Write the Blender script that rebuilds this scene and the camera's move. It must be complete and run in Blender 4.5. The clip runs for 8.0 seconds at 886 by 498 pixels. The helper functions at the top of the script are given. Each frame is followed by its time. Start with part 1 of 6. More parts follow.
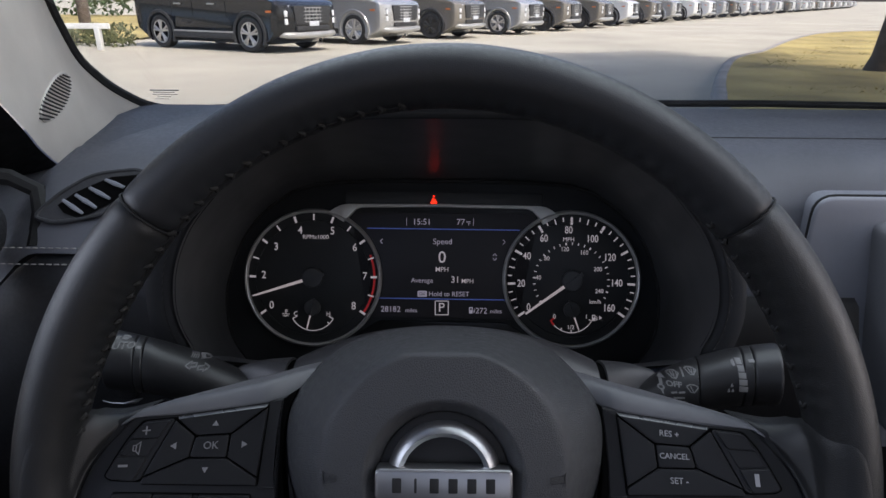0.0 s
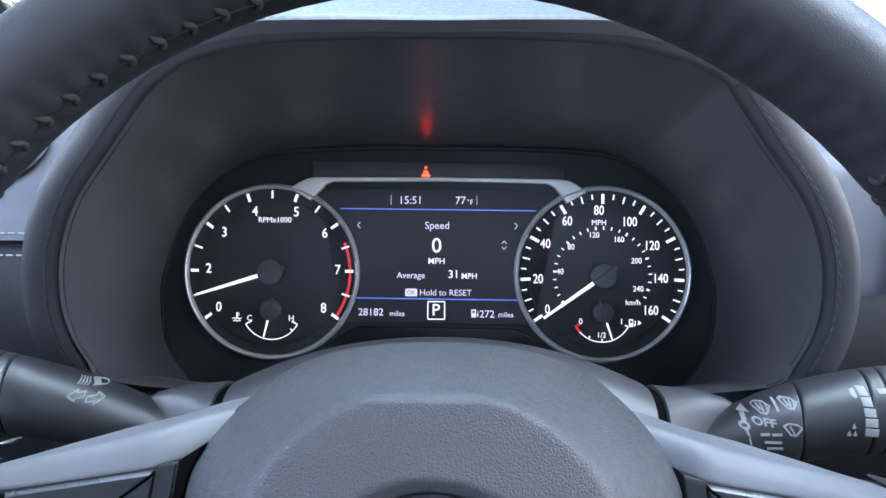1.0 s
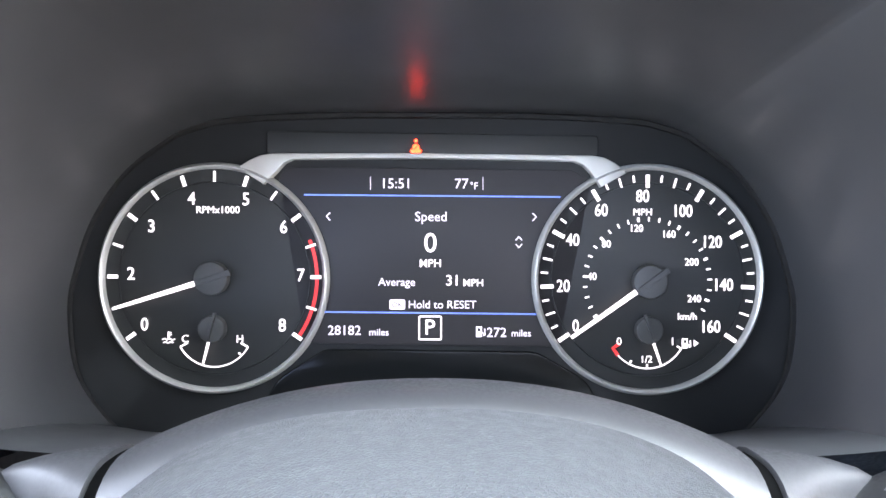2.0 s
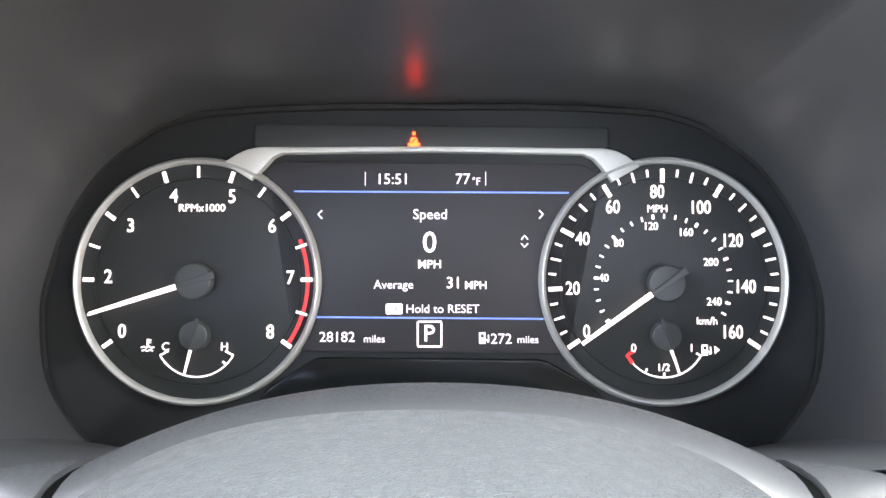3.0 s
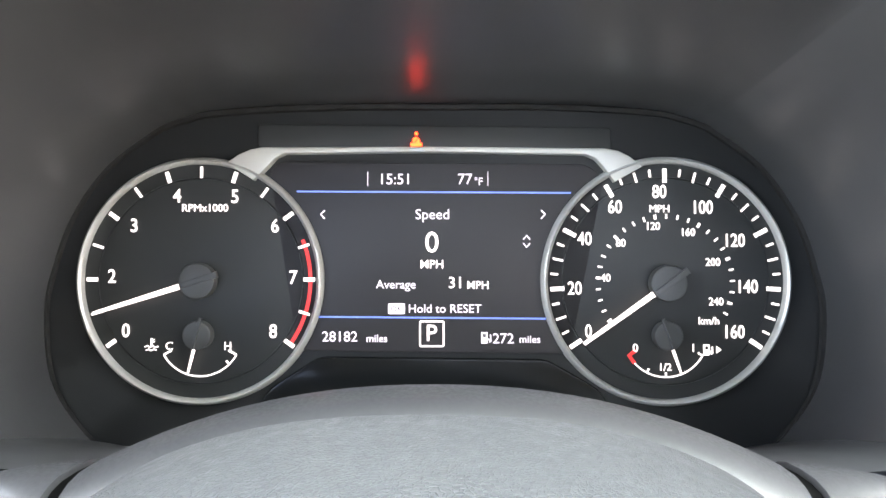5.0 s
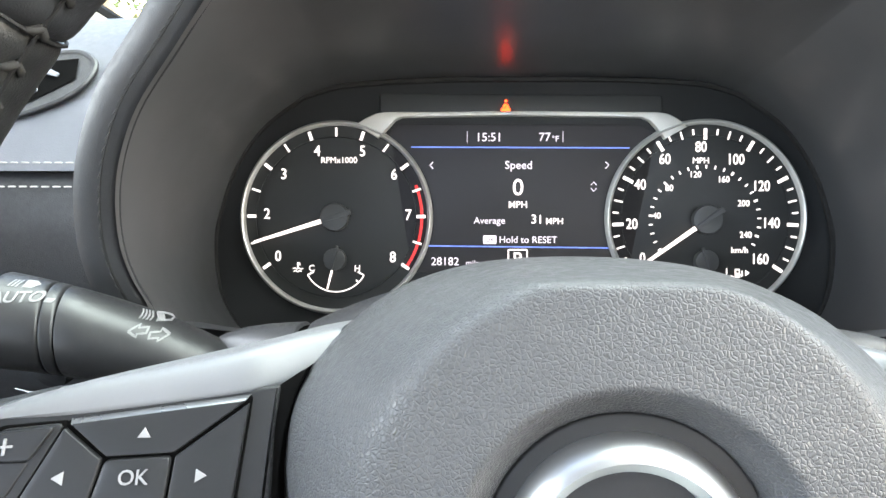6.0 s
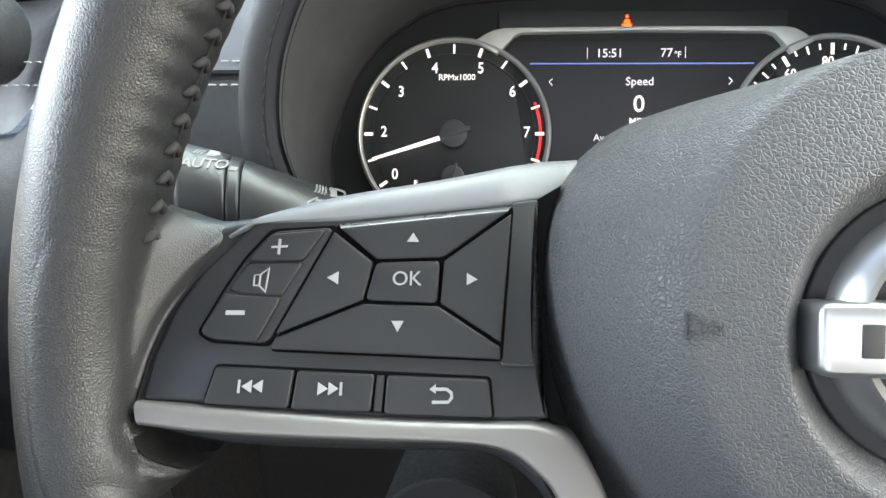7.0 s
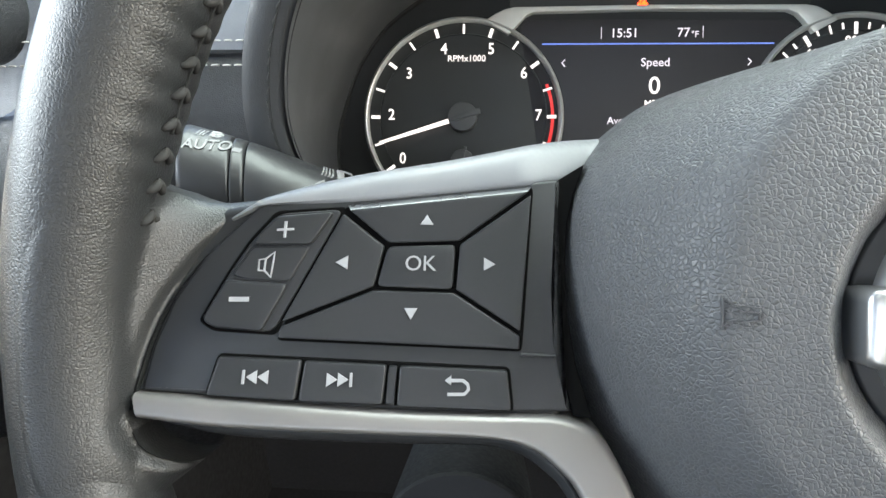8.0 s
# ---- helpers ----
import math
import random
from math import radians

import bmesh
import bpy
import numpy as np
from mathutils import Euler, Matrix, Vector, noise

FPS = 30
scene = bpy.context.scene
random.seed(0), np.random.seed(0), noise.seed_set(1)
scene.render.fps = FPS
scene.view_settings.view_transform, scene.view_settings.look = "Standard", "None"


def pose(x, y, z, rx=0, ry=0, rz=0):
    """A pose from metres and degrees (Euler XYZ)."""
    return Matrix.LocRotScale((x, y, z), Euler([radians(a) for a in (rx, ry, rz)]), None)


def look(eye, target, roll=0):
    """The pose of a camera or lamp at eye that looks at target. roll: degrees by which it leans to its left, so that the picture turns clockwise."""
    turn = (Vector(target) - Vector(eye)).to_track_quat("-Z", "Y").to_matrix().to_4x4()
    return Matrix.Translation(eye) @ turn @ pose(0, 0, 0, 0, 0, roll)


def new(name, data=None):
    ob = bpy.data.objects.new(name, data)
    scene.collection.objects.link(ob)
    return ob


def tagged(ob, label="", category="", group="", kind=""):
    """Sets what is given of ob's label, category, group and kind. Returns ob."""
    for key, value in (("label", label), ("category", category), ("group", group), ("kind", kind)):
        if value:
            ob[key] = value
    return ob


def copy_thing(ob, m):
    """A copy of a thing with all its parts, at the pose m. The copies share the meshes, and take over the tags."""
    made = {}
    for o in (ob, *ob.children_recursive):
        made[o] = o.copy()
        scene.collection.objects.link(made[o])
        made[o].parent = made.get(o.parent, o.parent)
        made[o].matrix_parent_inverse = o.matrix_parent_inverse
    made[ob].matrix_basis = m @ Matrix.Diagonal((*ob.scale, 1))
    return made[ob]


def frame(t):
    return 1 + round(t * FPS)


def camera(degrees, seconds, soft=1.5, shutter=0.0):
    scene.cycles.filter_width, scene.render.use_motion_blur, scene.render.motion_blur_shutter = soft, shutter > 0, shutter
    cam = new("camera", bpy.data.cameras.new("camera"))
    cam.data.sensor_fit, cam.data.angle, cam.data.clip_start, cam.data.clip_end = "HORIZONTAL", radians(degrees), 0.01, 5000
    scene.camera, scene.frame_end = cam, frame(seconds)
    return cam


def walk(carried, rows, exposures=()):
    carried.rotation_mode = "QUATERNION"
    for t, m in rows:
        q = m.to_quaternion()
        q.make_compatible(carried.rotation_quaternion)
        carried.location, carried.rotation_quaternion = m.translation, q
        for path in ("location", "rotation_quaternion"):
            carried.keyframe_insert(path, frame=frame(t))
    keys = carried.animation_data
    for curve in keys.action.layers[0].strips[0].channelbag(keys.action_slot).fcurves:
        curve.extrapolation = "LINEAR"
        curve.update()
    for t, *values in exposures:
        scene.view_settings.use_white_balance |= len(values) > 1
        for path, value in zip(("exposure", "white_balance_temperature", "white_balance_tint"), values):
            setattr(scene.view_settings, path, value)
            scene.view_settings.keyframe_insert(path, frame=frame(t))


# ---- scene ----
LENS = 70.3
cam = camera(LENS, 8.0)
# the interior frame: x right, y ahead along the dials' axis, z up across the dial faces
W = pose(0, 0.001, 0.9303, -22.15, -0.08, 0.5)
PATH = [
    (0.0, (0.0052, -0.4952, 0.0192), (-0.0137, 1.5046, 0.0356), 0.44),
    (0.5, (0.0109, -0.4470, 0.0162), (-0.0218, 1.5527, 0.0285), 0.40),
    (1.0, (0.0084, -0.3865, 0.0139), (-0.0155, 1.6133, 0.0180), 0.38),
    (1.5, (0.0063, -0.3298, 0.0167), (-0.0012, 1.6700, -0.0100), 0.35),
    (3.0, (0.0073, -0.2745, 0.0062), (-0.0043, 1.7247, 0.0627), 0.0),
    (3.5, (0.0076, -0.2729, 0.0065), (-0.0068, 1.7263, 0.0591), 0.03),
    (4.0, (0.0087, -0.2726, 0.0080), (-0.0117, 1.7267, 0.0581), 0.06),
    (4.8, (0.0076, -0.2748, 0.0080), (-0.0122, 1.7245, 0.0525), 0.02),
    (5.3, (0.0055, -0.2800, 0.0079), (-0.0136, 1.7190, 0.0402), 0.0),
    (5.5, (-0.0001, -0.2994, 0.0039), (-0.0305, 1.7003, 0.0109), -0.04),
    (5.7, (-0.0090, -0.3200, -0.0010), (-0.0560, 1.6790, -0.0120), 0.04),
    (6.0, (-0.0264, -0.3495, -0.0155), (-0.1126, 1.6486, -0.0265), 0.26),
    (6.5, (-0.0581, -0.3614, -0.0453), (-0.1820, 1.6347, -0.0552), 0.48),
    (7.0, (-0.0840, -0.3516, -0.0587), (-0.2130, 1.6440, -0.0870), 0.56),
    (7.5, (-0.0858, -0.3436, -0.0593), (-0.2225, 1.6509, -0.1171), 0.58),
    (8.0, (-0.0868, -0.3437, -0.0599), (-0.2307, 1.6501, -0.1260), 0.60),
]
EXPOSURES = [(0.0, 1.05, 6400, 21), (0.2, 1.85, 6400, 19), (0.5, 2.4, 6200, 18), (1.0, 3.25, 5600, 17), (1.5, 4.05, 5900, 18), (3.0, 4.5, 6900, 15), (4.0, 4.45, 6950, 14), (5.5, 4.45, 7000, 12), (6.5, 3.85, 7050, 9), (8.0, 3.75, 7000, 8)]
walk(cam, [(t, W @ look(eye, target, roll)) for t, eye, target, roll in PATH], EXPOSURES)

# ---- sky and sun ----
SUN_DIR = Vector((0.50, -0.30, 0.81)).normalized()
world = bpy.data.worlds.new("sky")
scene.world = world
world.use_nodes = True
sky = world.node_tree.nodes.new("ShaderNodeTexSky")
sky.sky_type, sky.sun_disc = "NISHITA", False
sky.sun_elevation = math.asin(SUN_DIR.z)
sky.dust_density, sky.air_density = 4.0, 0.8
sky.sun_rotation = math.atan2(SUN_DIR.x, SUN_DIR.y)
background = world.node_tree.nodes["Background"]
world.node_tree.links.new(sky.outputs[0], background.inputs[0])
background.inputs[1].default_value = 0.15
sun = new("sun", bpy.data.lights.new("sun", "SUN"))
sun.data.energy, sun.data.angle, sun.data.color = 1.25, radians(0.5), (1.0, 0.95, 0.86)
sun.matrix_world = look(SUN_DIR * 40, (0, 0, 0))
# the bright sky that falls through the upper windscreen
skylight = new("skylight", bpy.data.lights.new("skylight", "AREA"))
skylight.data.shape, skylight.data.size, skylight.data.size_y = "RECTANGLE", 1.25, 0.36
skylight.data.energy, skylight.data.color = 2.5, (0.83, 0.94, 1.0)
skylight.matrix_world = look((0.33, -0.17, 1.35), (0.29, -0.25, 1.0))
# daylight through the side windows, stronger on the driver's side
for name, x, power, tint in (("driver_window_light", -0.78, 1.5, (0.85, 0.95, 1.0)), ("passenger_window_light", 1.155, 1.3, (1.0, 0.97, 0.89))):
    lamp = new(name, bpy.data.lights.new(name, "AREA"))
    lamp.data.shape, lamp.data.size, lamp.data.size_y = "RECTANGLE", 0.8 if x < 0 else 0.9, 0.40 if x < 0 else 0.34
    lamp.data.energy, lamp.data.color = power, tint
    lamp.matrix_world = look((x, -0.36 if x < 0 else -0.52, 1.24 if x < 0 else 1.13), (0.2, -0.26, 1.0))


# ---- materials ----
def socket(nodes, key, value):
    nodes["Principled BSDF"].inputs[key].default_value = value


def material(name, color, rough=0.5, metal=0.0, grain=0.0, scale=400.0, vary=0.15, spec=0.5, kind="noise", groove=0.5, vary_scale=9.0, rough_vary=0.1):
    """A principled surface: colour varied at a large scale, roughness at a small one, and a bump of fine grain."""
    m = bpy.data.materials.new(name)
    m.use_nodes = True
    nt = m.node_tree
    n, l = nt.nodes, nt.links
    bsdf = n["Principled BSDF"]
    socket(n, "Metallic", metal)
    socket(n, "Specular IOR Level", spec)
    coord = n.new("ShaderNodeTexCoord")
    big = n.new("ShaderNodeTexNoise")
    big.inputs["Scale"].default_value, big.inputs["Detail"].default_value = vary_scale, 5
    l.new(coord.outputs["Object"], big.inputs["Vector"])
    ramp = n.new("ShaderNodeMapRange")
    ramp.inputs["From Min"].default_value, ramp.inputs["From Max"].default_value = 0.3, 0.7
    ramp.inputs["To Min"].default_value, ramp.inputs["To Max"].default_value = 1 - vary, 1 + vary
    l.new(big.outputs["Fac"], ramp.inputs["Value"])
    mix = n.new("ShaderNodeVectorMath")
    mix.operation = "SCALE"
    mix.inputs[0].default_value = color
    l.new(ramp.outputs["Result"], mix.inputs["Scale"])
    l.new(mix.outputs["Vector"], bsdf.inputs["Base Color"])
    fine = n.new("ShaderNodeTexNoise")
    fine.inputs["Scale"].default_value, fine.inputs["Detail"].default_value = scale * 0.35, 4
    l.new(coord.outputs["Object"], fine.inputs["Vector"])
    rr = n.new("ShaderNodeMapRange")
    rr.inputs["From Min"].default_value, rr.inputs["From Max"].default_value = 0.3, 0.7
    rr.inputs["To Min"].default_value, rr.inputs["To Max"].default_value = max(0.3 if rough >= 0.3 else 0.02, rough - rough_vary), min(1.0, rough + rough_vary)
    l.new(fine.outputs["Fac"], rr.inputs["Value"])
    l.new(rr.outputs["Result"], bsdf.inputs["Roughness"])
    if grain:
        bump = n.new("ShaderNodeBump")
        bump.inputs["Strength"].default_value, bump.inputs["Distance"].default_value = grain, (0.28 if kind == "leather" else 0.4) / scale
        if kind == "leather":
            cells = n.new("ShaderNodeTexVoronoi")
            cells.feature = "DISTANCE_TO_EDGE"
            cells.inputs["Scale"].default_value = scale
            warp = n.new("ShaderNodeTexNoise")
            warp.inputs["Scale"].default_value, warp.inputs["Detail"].default_value = scale * 0.5, 3
            l.new(coord.outputs["Object"], warp.inputs["Vector"])
            add = n.new("ShaderNodeVectorMath")
            add.operation = "MULTIPLY_ADD"
            add.inputs[1].default_value = (1.1 / scale,) * 3
            l.new(warp.outputs["Color"], add.inputs[0])
            l.new(coord.outputs["Object"], add.inputs[2])
            l.new(add.outputs["Vector"], cells.inputs["Vector"])
            soft = n.new("ShaderNodeMapRange")
            soft.inputs["From Max"].default_value = groove
            l.new(cells.outputs["Distance"], soft.inputs["Value"])
            pores = n.new("ShaderNodeTexNoise")
            pores.inputs["Scale"].default_value, pores.inputs["Detail"].default_value = scale * 1.4, 3
            l.new(coord.outputs["Object"], pores.inputs["Vector"])
            blend = n.new("ShaderNodeMath")
            blend.operation, blend.inputs[1].default_value = "MULTIPLY_ADD", 0.25
            l.new(pores.outputs["Fac"], blend.inputs[0])
            l.new(soft.outputs["Result"], blend.inputs[2])
            l.new(blend.outputs[0], bump.inputs["Height"])
        else:
            tex = n.new("ShaderNodeTexNoise")
            tex.inputs["Scale"].default_value, tex.inputs["Detail"].default_value = scale, 3
            l.new(coord.outputs["Object"], tex.inputs["Vector"])
            l.new(tex.outputs["Fac"], bump.inputs["Height"])
        l.new(bump.outputs["Normal"], bsdf.inputs["Normal"])
    return m


def glowing(name, color, strength):
    m = bpy.data.materials.new(name)
    m.use_nodes = True
    n = m.node_tree.nodes
    socket(n, "Base Color", (*[0.5 * c for c in color], 1))
    socket(n, "Emission Color", (*color, 1))
    socket(n, "Emission Strength", strength)
    socket(n, "Roughness", 0.5)
    return m


def clear_glass(name, tint=(1, 1, 1)):
    m = bpy.data.materials.new(name)
    m.use_nodes = True
    n, l = m.node_tree.nodes, m.node_tree.links
    out = n["Material Output"]
    see = n.new("ShaderNodeBsdfTransparent")
    see.inputs[0].default_value = (*tint, 1)
    gloss = n.new("ShaderNodeBsdfGlossy")
    gloss.inputs["Roughness"].default_value = 0.02
    weight = n.new("ShaderNodeLayerWeight")
    weight.inputs[0].default_value = 0.5
    power = n.new("ShaderNodeMath")
    power.operation, power.inputs[1].default_value = "POWER", 5.0
    l.new(weight.outputs["Facing"], power.inputs[0])
    fresnel = n.new("ShaderNodeMath")
    fresnel.operation, fresnel.inputs[1].default_value, fresnel.inputs[2].default_value = "MULTIPLY_ADD", 0.9, 0.04
    l.new(power.outputs[0], fresnel.inputs[0])
    mix = n.new("ShaderNodeMixShader")
    l.new(fresnel.outputs[0], mix.inputs[0])
    l.new(see.outputs[0], mix.inputs[1])
    l.new(gloss.outputs[0], mix.inputs[2])
    l.new(mix.outputs[0], out.inputs["Surface"])
    return m


LEATHER = material("black_grip_leather", (0.013, 0.0135, 0.0138), 0.40, grain=0.26, scale=1400, kind="leather", vary=0.2, spec=0.42, rough_vary=0.03, groove=0.28)
LEATHER_TOP = material("black_smooth_leather", (0.017, 0.018, 0.02), 0.45, grain=0.2, scale=1300, kind="leather", spec=0.35)
COVER = material("grained_black_airbag_vinyl", (0.052, 0.0535, 0.056), 0.42, grain=0.45, scale=1000, kind="leather", vary=0.12, spec=0.28, groove=0.20)
PLASTIC = material("satin_black_plastic", (0.017, 0.0176, 0.0187), 0.42, grain=0.08, scale=2500, vary=0.25, spec=0.2)
# paler and glossier than the buttons: the bevel's highlight is partly its colour
EDGE_HIGHLIGHT = material("polished_button_edge", (0.05, 0.052, 0.055), 0.28, spec=1.0, vary=0.1, rough_vary=0.03)
BUTTON = material("matte_black_button_plastic", (0.017, 0.0176, 0.019), 0.36, grain=0.08, scale=3000, vary=0.2, spec=0.22)
COLUMN = material("grey_column_plastic", (0.034, 0.034, 0.036), 0.42, grain=0.03, scale=2500)
DUST = material("pale_dust", (0.5, 0.48, 0.44), 0.9)
LEVERMAT = material("satin_charcoal_lever_plastic", (0.015, 0.0154, 0.0162), 0.4, grain=0.05, scale=2500, vary=0.1)
SPOKE = material("grey_satin_spoke_plastic", (0.115, 0.118, 0.125), 0.44, grain=0.03, scale=2500)
SILVER = material("satin_silver_trim", (0.40, 0.40, 0.38), 0.33, metal=0.3, vary=0.06, rough_vary=0.05)
BRIDGE = material("satin_bridge_trim", (0.50, 0.50, 0.47), 0.4, metal=0.3, vary=0.05, rough_vary=0.03)
TRIM_SILVER = material("brushed_trim_silver", (0.155, 0.148, 0.142), 0.38, metal=0.6, vary=0.03, rough_vary=0.02)
CHROME = material("polished_chrome", (0.33, 0.335, 0.34), 0.31, metal=0.9, vary=0.04, rough_vary=0.03)
HOODMAT = material("dark_hood_plastic", (0.047, 0.048, 0.050), 0.33, spec=1.0, grain=0.0, scale=150, vary=0.12, rough_vary=0.04)
DASHMAT = material("dark_grey_dash_foam", (0.155, 0.162, 0.183), 0.5, grain=0.2, scale=900, kind="leather", vary=0.15)
PANEL_LEATHER = material("black_dash_leather", (0.021, 0.022, 0.024), 0.5, grain=0.4, scale=1100, kind="leather")
THREAD = material("black_thread", (0.022, 0.0215, 0.021), 0.75, grain=0.4, scale=3000, spec=0.2)
HOOD_THREAD = material("charcoal_thread", (0.014, 0.014, 0.014), 0.7)
PALE_THREAD = material("grey_thread", (0.35, 0.34, 0.32), 0.7)
DIAL = material("black_dial_face", (0.014, 0.0155, 0.0155), 0.5, grain=0.0, scale=150, rough_vary=0.05)
HOUSING = material("black_cluster_housing", (0.016, 0.017, 0.018), 0.3, spec=0.3, grain=0.0, scale=150, vary=0.2, rough_vary=0.05)
GLOSS = material("gloss_black_panel", (0.006, 0.0066, 0.007), 0.14, spec=0.2, vary=0.2, rough_vary=0.03)
HUBMAT = material("dark_needle_cap", (0.05, 0.052, 0.052), 0.35)
BEIGE = material("beige_pillar_cloth", (0.52, 0.49, 0.44), 0.8, grain=0.3, scale=1500)
RUBBER = material("black_rubber", (0.008, 0.008, 0.008), 0.7, spec=0.3)
# flat black for sheets that stand in for shade in gaps and recesses
SHADE_BLACK = material("unlit_opening", (0.004, 0.004, 0.004), 1.0, spec=0.0)
PRESSED = material("pressed_vinyl_line", (0.034, 0.034, 0.035), 0.55)
ENGRAVE = material("engraved_black", (0.01, 0.01, 0.01), 0.6)
PRINT = material("white_print", (0.20, 0.20, 0.205), 0.6)
LEVERPRINT = material("faded_print", (0.16, 0.16, 0.16), 0.6)
GREYPRINT = material("grey_print", (0.3, 0.3, 0.31), 0.6)
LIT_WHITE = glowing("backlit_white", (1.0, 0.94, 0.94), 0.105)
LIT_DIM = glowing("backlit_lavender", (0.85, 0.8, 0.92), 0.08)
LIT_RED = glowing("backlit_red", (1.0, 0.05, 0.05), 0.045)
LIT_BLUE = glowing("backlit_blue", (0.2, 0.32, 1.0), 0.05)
LIT_NEEDLE = glowing("lit_needle", (1.0, 0.9, 0.88), 0.12)
LIT_BELT = glowing("lit_warning_red", (1.0, 0.03, 0.006), 1.1)
SCREEN = glowing("display_black", (0.016, 0.015, 0.018), 0.03)
GLASS = clear_glass("windscreen_glass", (0.93, 0.96, 0.94))
# near-black, so parts below the levers carry the footwell's shade in their colour
SHADED_PLASTIC = material("black_knee_panel_plastic", (0.006, 0.0062, 0.0068), 0.55, grain=0.1, scale=2000, spec=0.2)
CARPET = material("black_carpet", (0.006, 0.006, 0.006), 0.95, grain=0.6, scale=500)
INNER = material("cabin_trim", (0.009, 0.0088, 0.0085), 0.7)
HEADLINER = material("pale_headliner", (0.36, 0.345, 0.32), 0.9)

# ---- mesh helpers ----
ORIGIN = {}


def thing(name, origin, label, category, inside=True, group="", kind=""):
    """An Empty at origin, in the interior frame or in the world."""
    ob = new(name)
    ob.empty_display_size = 0.02
    ob.matrix_basis = (W if inside else Matrix()) @ Matrix.Translation(origin)
    ORIGIN[ob] = Vector(origin)
    return tagged(ob, label, category, group, kind)


def part(name, bm, mat, parent, label="", sharp=40):
    """One mesh object under a thing or a part, from a bmesh in the thing's frame."""
    top = parent
    while top.parent:
        top = top.parent
    bmesh.ops.translate(bm, vec=-ORIGIN[top], verts=bm.verts)
    bmesh.ops.recalc_face_normals(bm, faces=bm.faces)
    me = bpy.data.meshes.new(name)
    bm.to_mesh(me)
    bm.free()
    for p in me.polygons:
        p.use_smooth = len(p.vertices) < 5
    me.set_sharp_from_angle(angle=radians(sharp))
    me.materials.append(mat)
    ob = new(name, me)
    ob.parent = parent
    if label:
        ob["label"] = label
    return ob


def solo(name, bm, mat, label, category, inside=True, kind="", sharp=40):
    """A thing or a piece of the setting that is one mesh."""
    bmesh.ops.recalc_face_normals(bm, faces=bm.faces)
    me = bpy.data.meshes.new(name)
    bm.to_mesh(me)
    bm.free()
    for p in me.polygons:
        p.use_smooth = True
    me.set_sharp_from_angle(angle=radians(sharp))
    me.materials.append(mat)
    ob = new(name, me)
    if inside:
        ob.matrix_basis = W
    return tagged(ob, label, category, kind=kind)


def loft(rings, closed=True, caps=True, bm=None):
    """Faces between rings of points; closed: each ring is a loop."""
    bm = bm or bmesh.new()
    rows = [[bm.verts.new(p) for p in ring] for ring in rings]
    n = len(rows[0])
    for a, b in zip(rows, rows[1:]):
        for i in range(n if closed else n - 1):
            j = (i + 1) % n
            bm.faces.new((a[i], a[j], b[j], b[i]))
    if caps and closed:
        bm.faces.new(rows[0])
        bm.faces.new(rows[-1])
    return bm


def inset(outline, d):
    """The outline (x, z) moved inwards by d."""
    n = len(outline)
    area = sum(outline[i][0] * outline[(i + 1) % n][1] - outline[(i + 1) % n][0] * outline[i][1] for i in range(n))
    sign = 1 if area > 0 else -1
    out = []
    for i in range(n):
        p, q, r = (Vector(outline[(i + k) % n]) for k in (-1, 0, 1))
        a, b = (q - p).normalized(), (r - q).normalized()
        na, nb = Vector((-a.y, a.x)) * sign, Vector((-b.y, b.x)) * sign
        m = (na + nb)
        m = m / max(0.6, m.length_squared / 2) if m.length > 1e-6 else na
        out.append((q.x + m.x * d, q.y + m.y * d))
    return out


def slab(outline, front, thick, r, bm=None, steps=3):
    """A plate with an outline (x, z), a front surface y = front(x, z), a thickness and rounded front edges."""
    f = front if callable(front) else (lambda x, z: front)
    rings = [[(x, f(x, z) + thick, z) for x, z in outline]]
    for k in range(steps + 1):
        a = math.pi / 2 * k / steps
        line = inset(outline, r * (1 - math.cos(a)))
        rings.append([(x, f(x, z) + r * (1 - math.sin(a)), z) for x, z in line])
    return loft(rings, bm=bm)


def dome(outline, centre, front, rings=16, back=None, bm=None):
    """A filled star-shaped outline in rings shrinking to a centre, y = front(x, z, s), with s 1 at the outline."""
    cx, cz = centre
    rows = []
    if back is not None:
        rows.append([(x, back, z) for x, z in outline])
    for k in range(rings + 1):
        s = 1 - k / (rings + 0.3)
        rows.append([(cx + (x - cx) * s, front(cx + (x - cx) * s, cz + (z - cz) * s, s), cz + (z - cz) * s) for x, z in outline])
    return loft(rows, bm=bm)


def spline(points, per=6, closed=True):
    """A smooth line through the points."""
    n, out = len(points), []
    ps = [Vector(p) for p in points]
    for i in range(n if closed else n - 1):
        if closed:
            p0, p1, p2, p3 = (ps[(i + k) % n] for k in (-1, 0, 1, 2))
        else:
            p0, p1, p2, p3 = ps[max(i - 1, 0)], ps[i], ps[i + 1], ps[min(i + 2, n - 1)]
        for k in range(per):
            t = k / per
            out.append(tuple(0.5 * ((2 * p1) + (p2 - p0) * t + (2 * p0 - 5 * p1 + 4 * p2 - p3) * t * t + (3 * p1 - p0 - 3 * p2 + p3) * t ** 3)))
    if not closed:
        out.append(tuple(ps[-1]))
    return out


def soft(points, r, steps=3):
    """A polygon with rounded corners."""
    n, out = len(points), []
    for i in range(n):
        p, q, s = (Vector(points[(i + k) % n]) for k in (-1, 0, 1))
        a = q + (p - q).normalized() * min(r, (p - q).length * 0.45)
        b = q + (s - q).normalized() * min(r, (s - q).length * 0.45)
        for k in range(steps + 1):
            t = k / steps
            out.append(tuple(a * (1 - t) ** 2 + q * 2 * t * (1 - t) + b * t * t))
    return out


